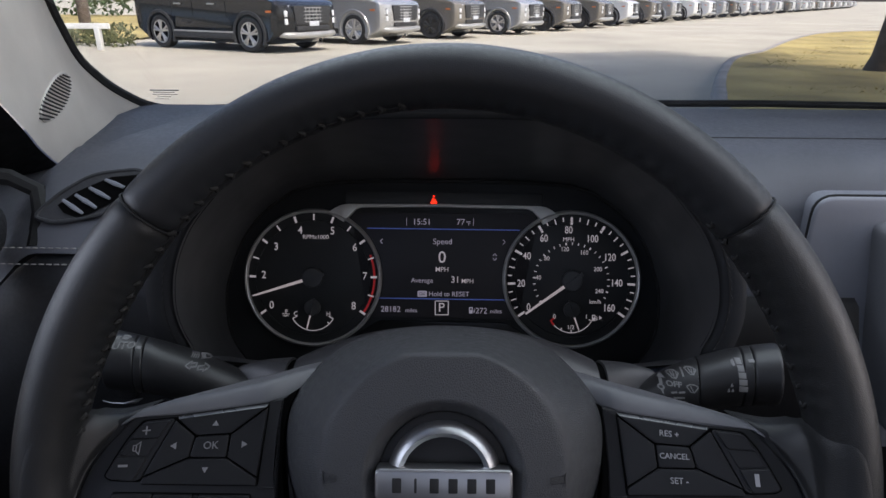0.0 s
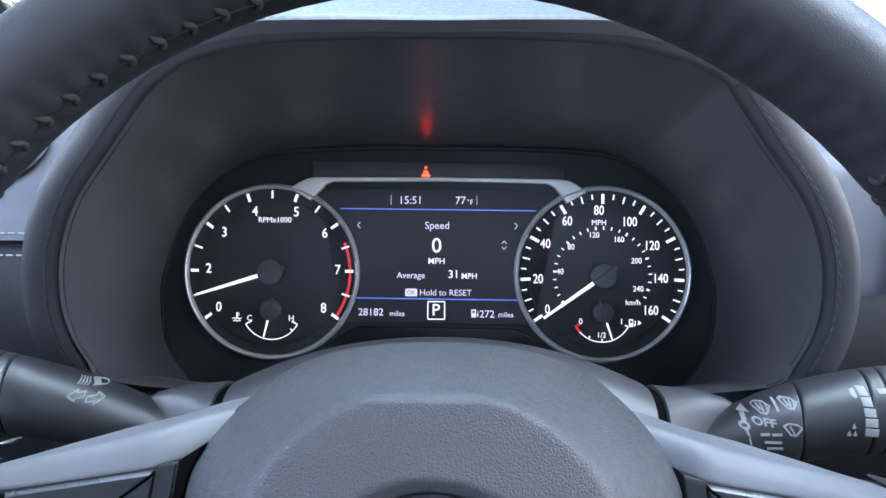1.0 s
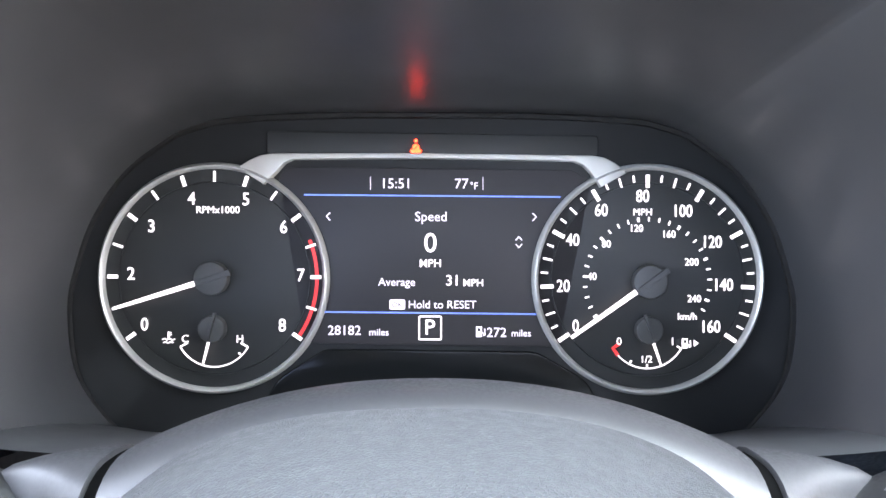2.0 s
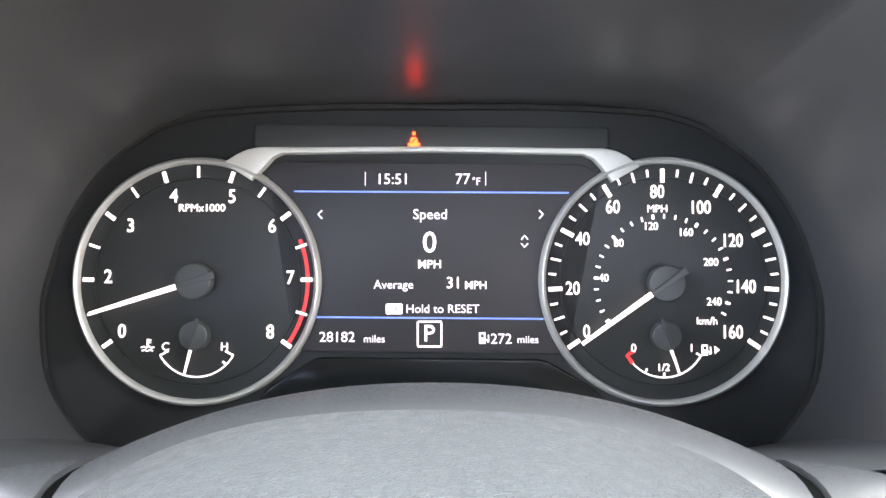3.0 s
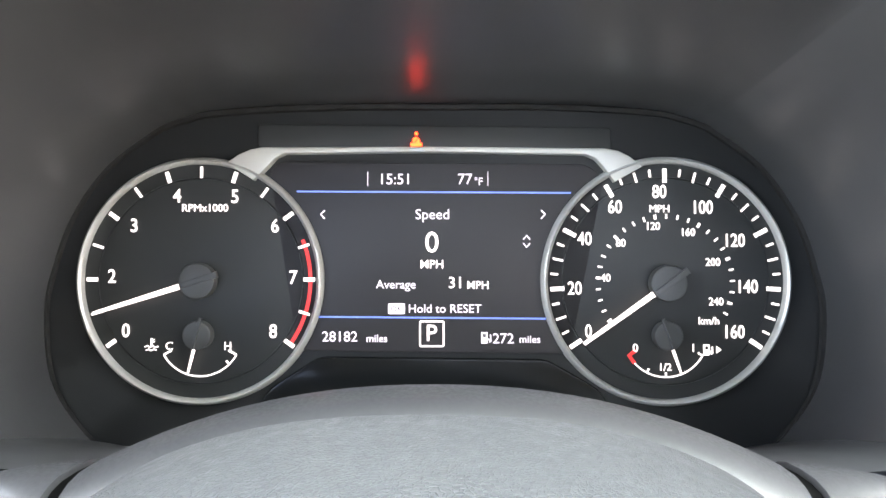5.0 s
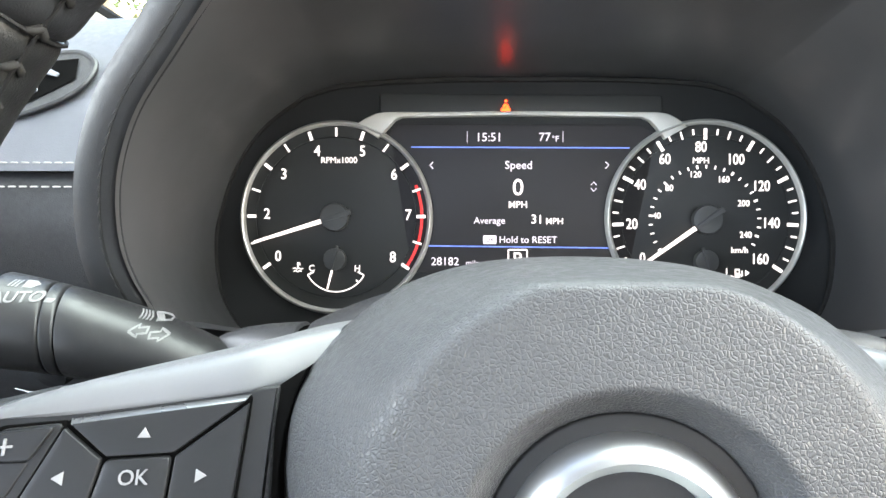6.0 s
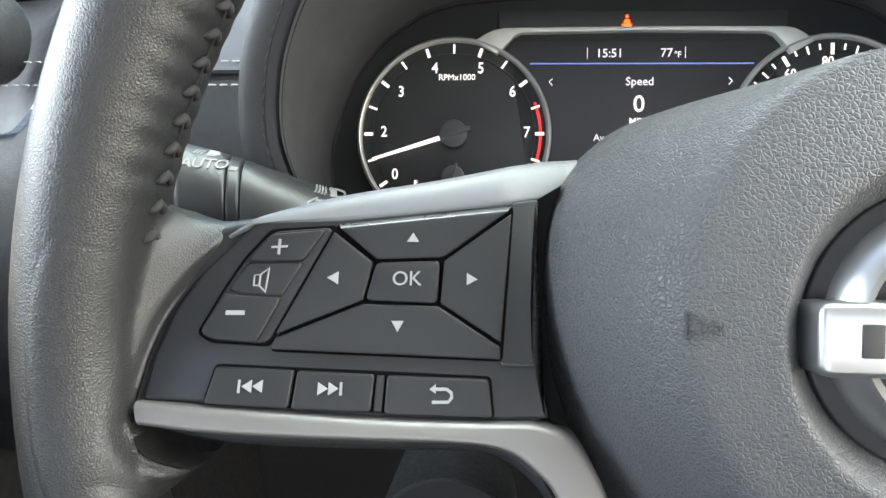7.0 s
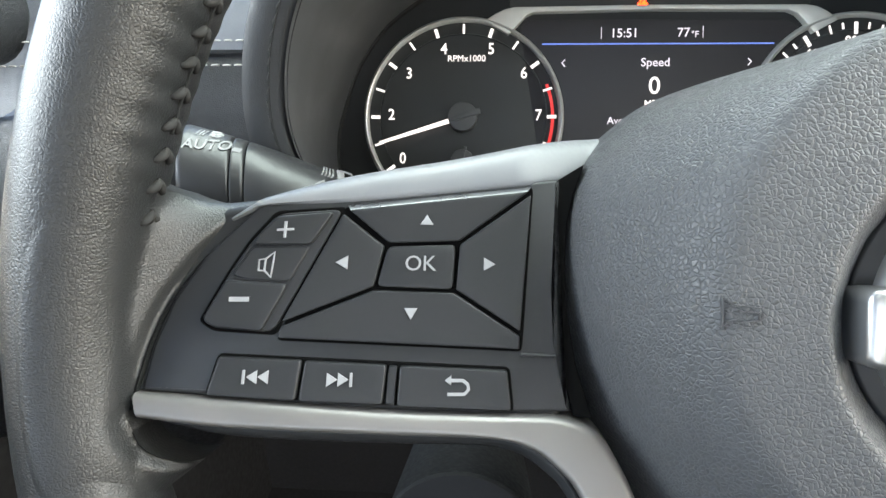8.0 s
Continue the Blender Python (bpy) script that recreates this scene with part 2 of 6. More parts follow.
def circle(cx, cz, r, n=48, start=0.0, span=360.0):
    m = n if span >= 360 else n + 1
    return [(cx + r * math.cos(radians(start + span * i / n)), cz + r * math.sin(radians(start + span * i / n))) for i in range(m)]


def tube(points, radius, sides=10, bm=None, flat=1.0):
    """A round bar along points; radius a number or one for each point."""
    ps = [Vector(p) for p in points]
    rs = radius if isinstance(radius, (list, tuple)) else [radius] * len(ps)
    rings, up = [], None
    for i, p in enumerate(ps):
        d = (ps[min(i + 1, len(ps) - 1)] - ps[max(i - 1, 0)]).normalized()
        if up is None:
            up = d.orthogonal().normalized()
        up = (up - d * up.dot(d)).normalized()
        side = d.cross(up)
        rings.append([p + (up * math.cos(a) + side * math.sin(a) * flat) * rs[i] for a in (2 * math.pi * k / sides for k in range(sides))])
    return loft(rings, bm=bm)


def box(x0, x1, y0, y1, z0, z1, r=0.0, bm=None):
    bm2 = bmesh.new()
    bmesh.ops.create_cube(bm2, size=1)
    bmesh.ops.scale(bm2, vec=(x1 - x0, y1 - y0, z1 - z0), verts=bm2.verts)
    bmesh.ops.translate(bm2, vec=((x0 + x1) / 2, (y0 + y1) / 2, (z0 + z1) / 2), verts=bm2.verts)
    if r:
        bmesh.ops.bevel(bm2, geom=bm2.edges, offset=r, segments=2, affect="EDGES", profile=0.5)
    if bm is None:
        return bm2
    me = bpy.data.meshes.new("piece")
    bm2.to_mesh(me)
    bm2.free()
    bm.from_mesh(me)
    bpy.data.meshes.remove(me)
    return bm


def strip(line, width, y, thick=0.0006, bm=None):
    """A flat ribbon along a line (x, z) of width, standing proud of y towards the driver."""
    if callable(y):
        fine = [line[0]]
        for p, q in zip(line, line[1:]):
            n = max(1, int(math.hypot(q[0] - p[0], q[1] - p[1]) / 0.0009))
            fine += [(p[0] + (q[0] - p[0]) * k / n, p[1] + (q[1] - p[1]) * k / n) for k in range(1, n + 1)]
        line = fine
    left, right = [], []
    for i, p in enumerate(line):
        a, b = Vector(line[max(i - 1, 0)]), Vector(line[min(i + 1, len(line) - 1)])
        d = (b - a).normalized()
        nrm = Vector((-d.y, d.x)) * width / 2
        left.append((p[0] + nrm.x, p[1] + nrm.y))
        right.append((p[0] - nrm.x, p[1] - nrm.y))
    rings = []
    for l, r in zip(left, right):
        y0 = y(*l) if callable(y) else y
        y1 = y(*r) if callable(y) else y
        rings.append([(l[0], y0, l[1]), (l[0], y0 - thick, l[1]), (r[0], y1 - thick, r[1]), (r[0], y1, r[1])])
    return loft(rings, bm=bm)


def words(name, text, cap, x, z, y, mat, parent, align="CENTER", label="", weight=0.0, turn=0.0, squeeze=1.0, thick=0.0003):
    """Raised lettering of a cap height, facing the driver, middle-aligned at (x, z) on y."""
    cu = bpy.data.curves.new(name, "FONT")
    size = cap / 0.7
    cu.body, cu.size, cu.align_x, cu.align_y, cu.extrude, cu.offset = text, 1.0, align, "CENTER", thick / 2 / size, weight / size
    cu.resolution_u = 3
    tmp = bpy.data.objects.new(name, cu)
    scene.collection.objects.link(tmp)
    me = bpy.data.meshes.new_from_object(tmp.evaluated_get(bpy.context.evaluated_depsgraph_get()))
    bpy.data.objects.remove(tmp)
    bpy.data.curves.remove(cu)
    bm = bmesh.new()
    bm.from_mesh(me)
    bpy.data.meshes.remove(me)
    bmesh.ops.remove_doubles(bm, verts=bm.verts, dist=1e-4)
    bm.transform(Matrix.Diagonal((squeeze * size, size, size, 1)))
    bm.transform(pose(0, 0, 0, 90, 0, 0))
    bm.transform(pose(0, 0, 0, 0, turn, 0))
    for v in bm.verts:
        v.co.x += x
        v.co.z += z
        v.co.y += (y(v.co.x, v.co.z) if callable(y) else y) - thick
    return part(name, bm, mat, parent, label)


def mirrored(bm, cx):
    for v in bm.verts:
        v.co.x = 2 * cx - v.co.x
    return bm

# ---- the cabin that closes the place round the camera ----
def plate(points, thick, axis):
    """A wall from a polygon of world points, thickened along an axis."""
    bm = bmesh.new()
    a = [bm.verts.new(p) for p in points]
    b = [bm.verts.new(Vector(p) + Vector(axis) * thick) for p in points]
    bm.faces.new(a)
    bm.faces.new(b)
    for i in range(len(a)):
        j = (i + 1) % len(a)
        bm.faces.new((a[i], a[j], b[j], b[i]))
    return bm


XL, XR = -0.43, 1.17
for name, x, side in (("wall_left", XL, -1), ("wall_right", XR, 1)):
    bm = bmesh.new()
    box(x, x + side * 0.06, -2.1, 0.4, 0.25, 0.91, bm=bm)
    box(x, x + side * 0.05, -2.1, 0.0, 1.36, 1.46, bm=bm)
    box(x, x + side * 0.05, -0.92, -0.80, 0.91, 1.36, bm=bm)
    box(x, x + side * 0.05, -2.1, -1.75, 0.93, 1.36, bm=bm)
    solo(name, bm, INNER, "dark trimmed car door side with open window band", "wall", inside=False, kind="structure")
solo("wall_rear", box(XL, XR, -2.16, -2.1, 0.25, 1.05), INNER, "dark rear cabin bulkhead", "wall", inside=False, kind="structure")
solo("floor", box(XL, XR, -2.1, 0.45, 0.2, 0.25), CARPET, "dark carpeted car floor", "floor", inside=False, kind="structure")
# the roof opening is unseen, added to let overhead daylight into the cabin
bm = bmesh.new()
for x0, x1, y0, y1 in ((XL - 0.05, -0.08, -2.0, -0.32), (0.82, XR + 0.05, -2.0, -0.32), (-0.08, 0.82, -2.0, -0.98), (-0.08, 0.82, -0.42, -0.32)):
    box(x0, x1, y0, y1, 1.44, 1.5, bm=bm)
solo("ceiling", bm, HEADLINER, "pale cloth headliner of the car roof with a roof window", "ceiling", inside=False, kind="structure")
roof_pane = solo("window_1", box(-0.078, 0.818, -0.978, -0.422, 1.47, 1.476), GLASS, "clear glass roof window of the car", "roof window", inside=False, kind="structure")
roof_pane.visible_shadow = False
solo("wall_front", box(XL, XR, 0.4, 0.46, 0.25, 0.96), CARPET, "dark bulkhead behind the dashboard", "wall", inside=False, kind="structure")

# windscreen with its dark border and the trimmed pillar beside it
screen_line = [(-0.42, 0.372, 0.992), (0.4, 0.40, 0.998), (1.16, 0.372, 0.992), (1.16, -0.32, 1.45), (0.37, -0.34, 1.47), (-0.42, -0.32, 1.45)]
windscreen = thing("windscreen", (0.37, 0.38, 0.99), "clear raked car windscreen with a black rubber border", "windscreen", inside=False, kind="structure")
pane = part("pane", plate(screen_line, 0.004, (0, -0.5, -0.86)), GLASS, windscreen)
pane.visible_shadow = False
part("gasket", tube([(-0.372, 0.356, 1.002), (0.0, 0.372, 1.009), (0.4, 0.378, 1.012), (0.8, 0.372, 1.008), (1.12, 0.35, 1.002)], 0.0045, 8), RUBBER, windscreen, "black rubber strip")
for k, (u0, u1, h) in enumerate(((0.0, 1.0, 0.0022), (0.1, 0.85, 0.0012), (0.05, 0.95, 0.0010), (0.2, 0.7, 0.0010), (0.1, 0.6, 0.0010))):
    y, z = 0.3088 - 0.0 + k * 0.0050, 1.0344 - k * 0.00335
    x0, x1 = -0.3535 + 0.034 * u0 - 0.002 * k, -0.3535 + 0.034 * u1 - 0.002 * k
    bm = plate([(x0, y - 0.004, z - 0.001), (x1, y - 0.004, z - 0.001), (x1, y - 0.004 + h * 0.83, z - 0.001 - h * 0.56), (x0, y - 0.004 + h * 0.83, z - 0.001 - h * 0.56)], 0.0004, (0, -0.55, -0.83))
    part("print_bar", bm, GREYPRINT, windscreen, "small grey printed line")
EDGE = [(-0.352, 0.04, 1.27), (-0.360, 0.10, 1.19), (-0.365, 0.15, 1.145), (-0.371, 0.175, 1.115), (-0.373, 0.2, 1.079), (-0.371, 0.225, 1.057), (-0.366, 0.25, 1.039), (-0.357, 0.29, 1.018), (-0.348, 0.345, 1.001)]
NEAR = [(-0.320, -0.16, 1.27), (-0.310, -0.12, 1.19), (-0.290, -0.075, 1.12), (-0.2915, -0.045, 1.082), (-0.2965, -0.012, 1.050), (-0.3061, 0.020, 1.0236), (-0.3165, 0.06, 1.0040), (-0.3345, 0.15, 0.9944), (-0.350, 0.30, 0.992)]
pillar = thing("pillar_trim", (-0.36, 0.2, 1.0), "beige fabric-covered windscreen pillar trim with a speaker grille", "pillar trim", inside=False)
edge, near = spline(EDGE, 5, False), spline(NEAR, 5, False)
rings = []
for k in range(9):
    t = k / 8
    bulge = 0.012 * math.sin(math.pi * t)
    rings.append([Vector(a).lerp(Vector(b), t) + Vector((bulge, -bulge, 0)) for a, b in zip(edge, near)])
bm = loft(rings, closed=False)
bmesh.ops.solidify(bm, geom=bm.faces[:], thickness=0.004)
part("panel", bm, BEIGE, pillar)
part("gasket", tube(edge, 0.0065, 8), RUBBER, pillar, "black rubber edge strip")
# a black sheet stands for the shade at the pillar's near edge
bm = loft([[Vector(b) + Vector((0, -0.002, 0)) for b in near], [Vector(b) + Vector((-0.06, -0.06, -0.012)) for b in near]], closed=False)
bmesh.ops.solidify(bm, geom=bm.faces[:], thickness=0.004)
part("corner_panel", bm, RUBBER, pillar, "dark corner panel")


def on_pillar(u, v):
    i = u * (len(edge) - 1)
    k = min(int(i), len(edge) - 2)
    a, b = Vector(edge[k]).lerp(Vector(edge[k + 1]), i - k), Vector(near[k]).lerp(Vector(near[k + 1]), i - k)
    return a.lerp(b, v) + Vector((1, -1, 0)) * (0.012 * math.sin(math.pi * v))


def on_grille(p, q):
    """A place on the speaker grille: p along it, q across it, both from -1 to 1 at its rim."""
    return on_pillar(0.515 - 0.018 * p + 0.039 * q, 0.58 - 0.258 * p - 0.040 * q)


speaker = part("speaker_grille", tube([on_grille(math.cos(a), math.sin(a)) for a in [2 * math.pi * k / 28 for k in range(29)]], 0.0012, 6), BEIGE, pillar, "oval pale grille rim")
for k in range(15):
    s = -0.93 + 1.86 * k / 14
    w = 0.97 * math.sqrt(1 - s * s)
    slat = [on_grille(s + 0.06 * q, w * q) + Vector((0.0012, -0.0012, 0)) for q in (-1, -0.5, 0, 0.5, 1)]
    part("slat", tube(slat, 0.0008, 5), INNER, speaker)

# ---- dashboard ----
dash = thing("dashboard", (0.4, 0.0, 0.8), "dark grey soft dashboard with stitched leather lower panel", "dashboard", inside=False)
TOP = [(0.40, 0.994), (0.36, 1.006), (0.3, 1.0170), (0.2, 1.0260), (0.1, 1.0325), (0.04, 1.034), (0.01, 1.032)]
LEFT_FACE = [(-0.015, 1.022), (-0.035, 1.005), (-0.052, 0.988), (-0.0600, 0.976), (-0.0615, 0.9735)]
LOW_FACE = [(-0.0575, 0.9715), (-0.0645, 0.968), (-0.074, 0.945), (-0.082, 0.90), (-0.083, 0.85), (-0.06, 0.78), (0.02, 0.70)]


def profile(name, line, x0, x1, mat, label="", cols=12, thick=0.01):
    rows = []
    for k in range(cols + 1):
        x = x0 + (x1 - x0) * k / cols
        row = []
        for y, z in line:
            fall = max(0.0, min(1.0, (-0.274 + 0.034 * max(0.0, min(1.0, y / 0.05)) - x) / 0.045))
            back_fade = max(0.0, min(1.0, (0.3 - y) / 0.26)) ** 2
            row.append((x, y, z - 0.030 * back_fade * fall * fall * (3 - 2 * fall)))
        rows.append(row)
    bm = loft(rows, closed=False)
    bmesh.ops.solidify(bm, geom=bm.faces[:], thickness=thick)
    return part(name, bm, mat, dash, label, 60)


profile("top_pad", TOP, -0.19, 0.19, DASHMAT)
profile("left_pad", TOP + LEFT_FACE, -0.40, -0.19, DASHMAT, cols=40)
profile("right_pad", TOP + [(-0.004, 1.026), (-0.014, 1.012), (-0.018, 0.995), (-0.02, 0.96), (-0.022, 0.9), (-0.02, 0.8)], 0.19, 1.15, DASHMAT)
profile("left_lower_panel", LOW_FACE, -0.40, -0.186, PANEL_LEATHER, "black leather panel")
# right and knee panels: deep shade put into the colour
profile("right_lower_panel", [(y + 0.01, z - 0.03) for y, z in LOW_FACE], 0.186, 0.29, SHADED_PLASTIC, "black plastic panel")
profile("knee_panel", [(-0.100, 0.842), (-0.097, 0.836), (-0.080, 0.80), (-0.045, 0.75), (0.0, 0.71), (0.06, 0.68)], -0.186, 0.196, SHADED_PLASTIC, "black plastic knee panel")
part("crease", tube([(0.19, 0.048, 1.0335), (0.6, 0.05, 1.0335), (1.15, 0.048, 1.0335)], 0.0012, 6), RUBBER, dash, "dark seam line")
part("rear_seam", tube([(0.19, 0.24, 1.0165), (0.6, 0.25, 1.0165), (1.15, 0.24, 1.0165)], 0.001, 6), RUBBER, dash, "dark seam line")


def stitch_mesh(length, r):
    bm = tube([(0, 0, 0), (length * 0.15, 0, r * 0.9), (length * 0.5, 0, r * 1.3), (length * 0.85, 0, r * 0.9), (length, 0, 0)], [r * 0.6, r, r, r, r * 0.6], 6)
    me = bpy.data.meshes.new("stitch")
    bm.to_mesh(me)
    bm.free()
    for p in me.polygons:
        p.use_smooth = True
    return me


pale_stitch = stitch_mesh(0.0036, 0.00042)
pale_stitch.materials.append(PALE_THREAD)
for row_y, row_z in ((-0.0612, 0.9772), (-0.0665, 0.9675)):
    for x0, count in ((-0.395, 39),):
        for k in range(count):
            ob = new("stitch", pale_stitch)
            ob.parent = dash
            ob.matrix_basis = Matrix.Translation(Vector((x0 + k * 0.0052, row_y, row_z)) - ORIGIN[dash]) @ pose(0, 0, 0, 60, 0, 0)

# air vent in the left pad
def on_pad(x, s, out=0.0):
    """A place on the left pad: s runs from its top edge 0 to its lower front 1."""
    line = [(0.012, 1.034), (-0.015, 1.024), (-0.035, 1.007), (-0.052, 0.990), (-0.060, 0.978)]
    i = s * (len(line) - 1)
    k = min(int(i), len(line) - 2)
    y = line[k][0] + (line[k + 1][0] - line[k][0]) * (i - k)
    z = line[k][1] + (line[k + 1][1] - line[k][1]) * (i - k)
    return Vector((x, y - out * 0.65, z + out * 0.75))


vent = thing("air_vent", (-0.25, -0.03, 1.0), "dark dashboard air vent with slanted fins in a satin frame", "air vent", inside=False)
oval = spline([(-0.2765, 0.675), (-0.2675, 0.53), (-0.257, 0.43), (-0.2453, 0.352), (-0.2301, 0.318), (-0.214, 0.31), (-0.205, 0.40), (-0.212, 0.55), (-0.235, 0.67), (-0.2592, 0.725), (-0.2691, 0.718)], 5)
part("surround", tube([on_pad(x, s, 0.001) for x, s in oval + oval[:1]], 0.0016, 8), PANEL_LEATHER, vent, "grey satin rim")
bm = bmesh.new()
bm.faces.new([bm.verts.new(on_pad(x, s, 0.0015)) for x, s in oval])
part("backing", bm, PANEL_LEATHER, vent, "grey vent face")
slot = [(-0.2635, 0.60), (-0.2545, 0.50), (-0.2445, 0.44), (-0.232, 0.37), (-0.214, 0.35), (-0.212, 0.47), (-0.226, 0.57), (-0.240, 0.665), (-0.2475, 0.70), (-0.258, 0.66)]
# the vent's depth is a black sheet in place of its shade
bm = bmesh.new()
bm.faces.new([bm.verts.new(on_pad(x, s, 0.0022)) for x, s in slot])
part("recess", bm, SHADE_BLACK, vent, "black recess")
for x0, s0, x1, s1 in ((-0.2600, 0.566, -0.2437, 0.672), (-0.2523, 0.522, -0.2354, 0.625), (-0.2441, 0.464, -0.2277, 0.552), (-0.2348, 0.40, -0.2200, 0.46)):
    a, b = on_pad(x0, s0, 0.0035), on_pad(x1, s1, 0.0035)
    part("fin", tube([a, a.lerp(b, 0.5), b], [0.0011, 0.0017, 0.0011], 6, flat=0.5), DASHMAT, vent)

# door trim beside the dash
bm = tube([(-0.43, -0.5, 0.965), (-0.39, -0.3, 0.97), (-0.345, -0.14, 0.985), (-0.320, -0.075, 0.992), (-0.3185, -0.056, 0.992), (-0.318, -0.045, 0.992), (-0.318, -0.041, 0.992)], [0.03, 0.03, 0.03, 0.029, 0.026, 0.018, 0.008], 28)
solo("door_trim", bm, PANEL_LEATHER, "dark upper door trim beside the dashboard", "door trim", inside=False)
solo("door_seal", tube([(-0.40, -0.06, 1.03), (-0.33, -0.045, 1.026), (-0.300, -0.032, 1.018), (-0.284, -0.030, 1.008), (-0.278, -0.040, 0.995), (-0.277, -0.055, 0.975)], 0.006, 8), RUBBER, "black rubber door seal", "door seal", inside=False)
solo("door_strip", box(-0.46, -0.31, -0.112, -0.106, 0.886, 0.890, 0.0008), SILVER, "thin bright metal strip on the door trim", "trim strip", inside=False)

# a dark knob with a bright lower edge on the panel under the lamp lever
knob = thing("dash_knob", (-0.199, -0.098, -0.070), "dark round dash knob with a bright chrome lower edge", "knob")
part("body", tube([(-0.199, -0.0985, -0.0705), (-0.199, -0.098, -0.070), (-0.199, -0.096, -0.069), (-0.199, -0.080, -0.063), (-0.199, -0.048, -0.050)], [0.004, 0.0062, 0.0072, 0.0078, 0.0082], 24), PLASTIC, knob)
part("chrome_edge", tube([(-0.2120, -0.1000, -0.0748), (-0.2050, -0.1020, -0.0757), (-0.1970, -0.1030, -0.0756), (-0.1905, -0.1020, -0.0745), (-0.1868, -0.1000, -0.0730)], [0.0003, 0.0004, 0.0005, 0.0014, 0.0003], 8), CHROME, knob, "polished chrome edge")

# middle of the dash: framed panel and upright touch screen
middle = thing("centre_panel", (0.4, -0.03, 0.9), "dark grey centre dash panel with rounded corners", "dash panel", inside=False)
line = soft([(0.258, 1.010), (0.72, 1.010), (0.72, 0.80), (0.258, 0.80)], 0.014, 5)
part("plate", slab(line, -0.031, 0.02, 0.003), DASHMAT, middle)
part("groove", tube([(x, -0.028, z) for x, z in line + line[:1]], 0.0011, 6), RUBBER, middle, "dark outline groove")
tablet = thing("touch_screen", (0.45, -0.07, 0.9), "upright dark touch screen with a grey housing", "screen", inside=False)
line = soft([(0.300, 0.992), (0.60, 0.992), (0.585, 0.84), (0.326, 0.84)], 0.008, 4)
part("housing", slab(line, -0.066, 0.035, 0.004), SPOKE, tablet, "grey satin housing")
line = soft([(0.325, 0.975), (0.59, 0.975), (0.578, 0.85), (0.338, 0.85)], 0.006, 4)
part("display", slab(line, -0.0695, 0.006, 0.001), HOUSING, tablet, "black glossy display")

# ---- instrument hood ----
hood = thing("instrument_hood", (0, -0.1, 0.0), "dark hooded binnacle with a stitched leather rim round the dials", "instrument hood")


def mouth_y(z):
    return -0.113 - 0.37 * z


# the roof of the hood meets its right wall in a crease at the mouth, shaped to stand for a cast shadow's edge, the left
# one in a softer bend
LOW_MOUTH = [(0.134, 0.0530), (0.1510, 0.0340), (0.1615, 0.0150), (0.1665, -0.003), (0.1672, -0.0205), (0.1622, -0.0370), (0.1525, -0.0480), (0.1, -0.053), (0.05, -0.054)]
ROOF = [(0.035, 0.0938), (0.07, 0.0918), (0.094, 0.0865)]
CREASE = [(0.1078, 0.0808), (0.1122, 0.0780), (0.1152, 0.0742)]
BEND = [(0.1025, 0.0825), (0.1110, 0.0770), (0.1190, 0.0695)]
mouth = spline([(0.0, 0.0940)] + ROOF + CREASE + LOW_MOUTH + [(0.0, -0.054)] + [(-x, z) for x, z in reversed(ROOF + BEND + LOW_MOUTH)], 5)
mouth = [(x + 0.003, z) for x, z in mouth]
inner_half = [(0.0, 0.0775), (0.035, 0.0775), (0.07, 0.0765), (0.098, 0.0745), (0.109, 0.0720), (0.117, 0.0695), (0.124, 0.066), (0.145, 0.050), (0.160, 0.028), (0.168, 0.005), (0.1715, -0.015), (0.168, -0.045), (0.155, -0.066), (0.14, -0.076), (0.1, -0.080), (0.05, -0.08)]
back = spline([(x, z) for x, z in inner_half] + [(0.0, -0.08)] + [(-x, z) for x, z in reversed(inner_half[1:])], 5)
rings = []
for k in range(19):
    t = k / 18
    row = []
    for a, b in zip(mouth, back):
        side = max(0.0, min(1.0, (0.0810 - a[1]) / 0.020))
        e = t ** (0.62 + 0.55 * side * (1 if a[1] > -0.0475 else 0))
        f = (1 - t) ** (1.0 + 0.5 * (1 - side))
        row.append(((1 - t) * a[0] + t * b[0], (1 - e) * mouth_y(a[1]) + e * 0.0130, f * a[1] + (1 - f) * b[1]))
    rings.append(row)
part("inner_wall", loft(rings, caps=False), HOODMAT, hood, "", 13)
# leather rim: rolls outwards from the mouth and back over the dash
n = len(mouth)
upper = [i for i in range(n) if mouth[i][1] > -0.0470 or abs(mouth[i][0]) > 0.151]
start = next(i for i in range(n) if i not in upper and (i + 1) % n in upper)
order = []
i = (start + 1) % n
while i in upper:
    order.append(i)
    i = (i + 1) % n
wide = inset(mouth, -1.0)
out_dir = [Vector((wide[i][0] - mouth[i][0], 0, wide[i][1] - mouth[i][1])).normalized() for i in range(n)]
# over the middle the pad behind the lip runs level ahead with a slight crown before it falls to the dash
ROLL = ((0.0, 0.004), (0.0008, 0.0015), (0.003, 0.0), (0.008, -0.0015), (0.0125, -0.0028), (0.0158, -0.0018), (0.0178, 0.010), (0.0225, 0.03), (0.027, 0.06), (0.030, 0.11), (0.022, 0.17))
CROWN = {6: (0.010, 0.0010), 7: (0.05, 0.0042), 8: (0.11, 0.0066), 9: (0.19, 0.0040), 10: (0.27, -0.030)}
rings = []
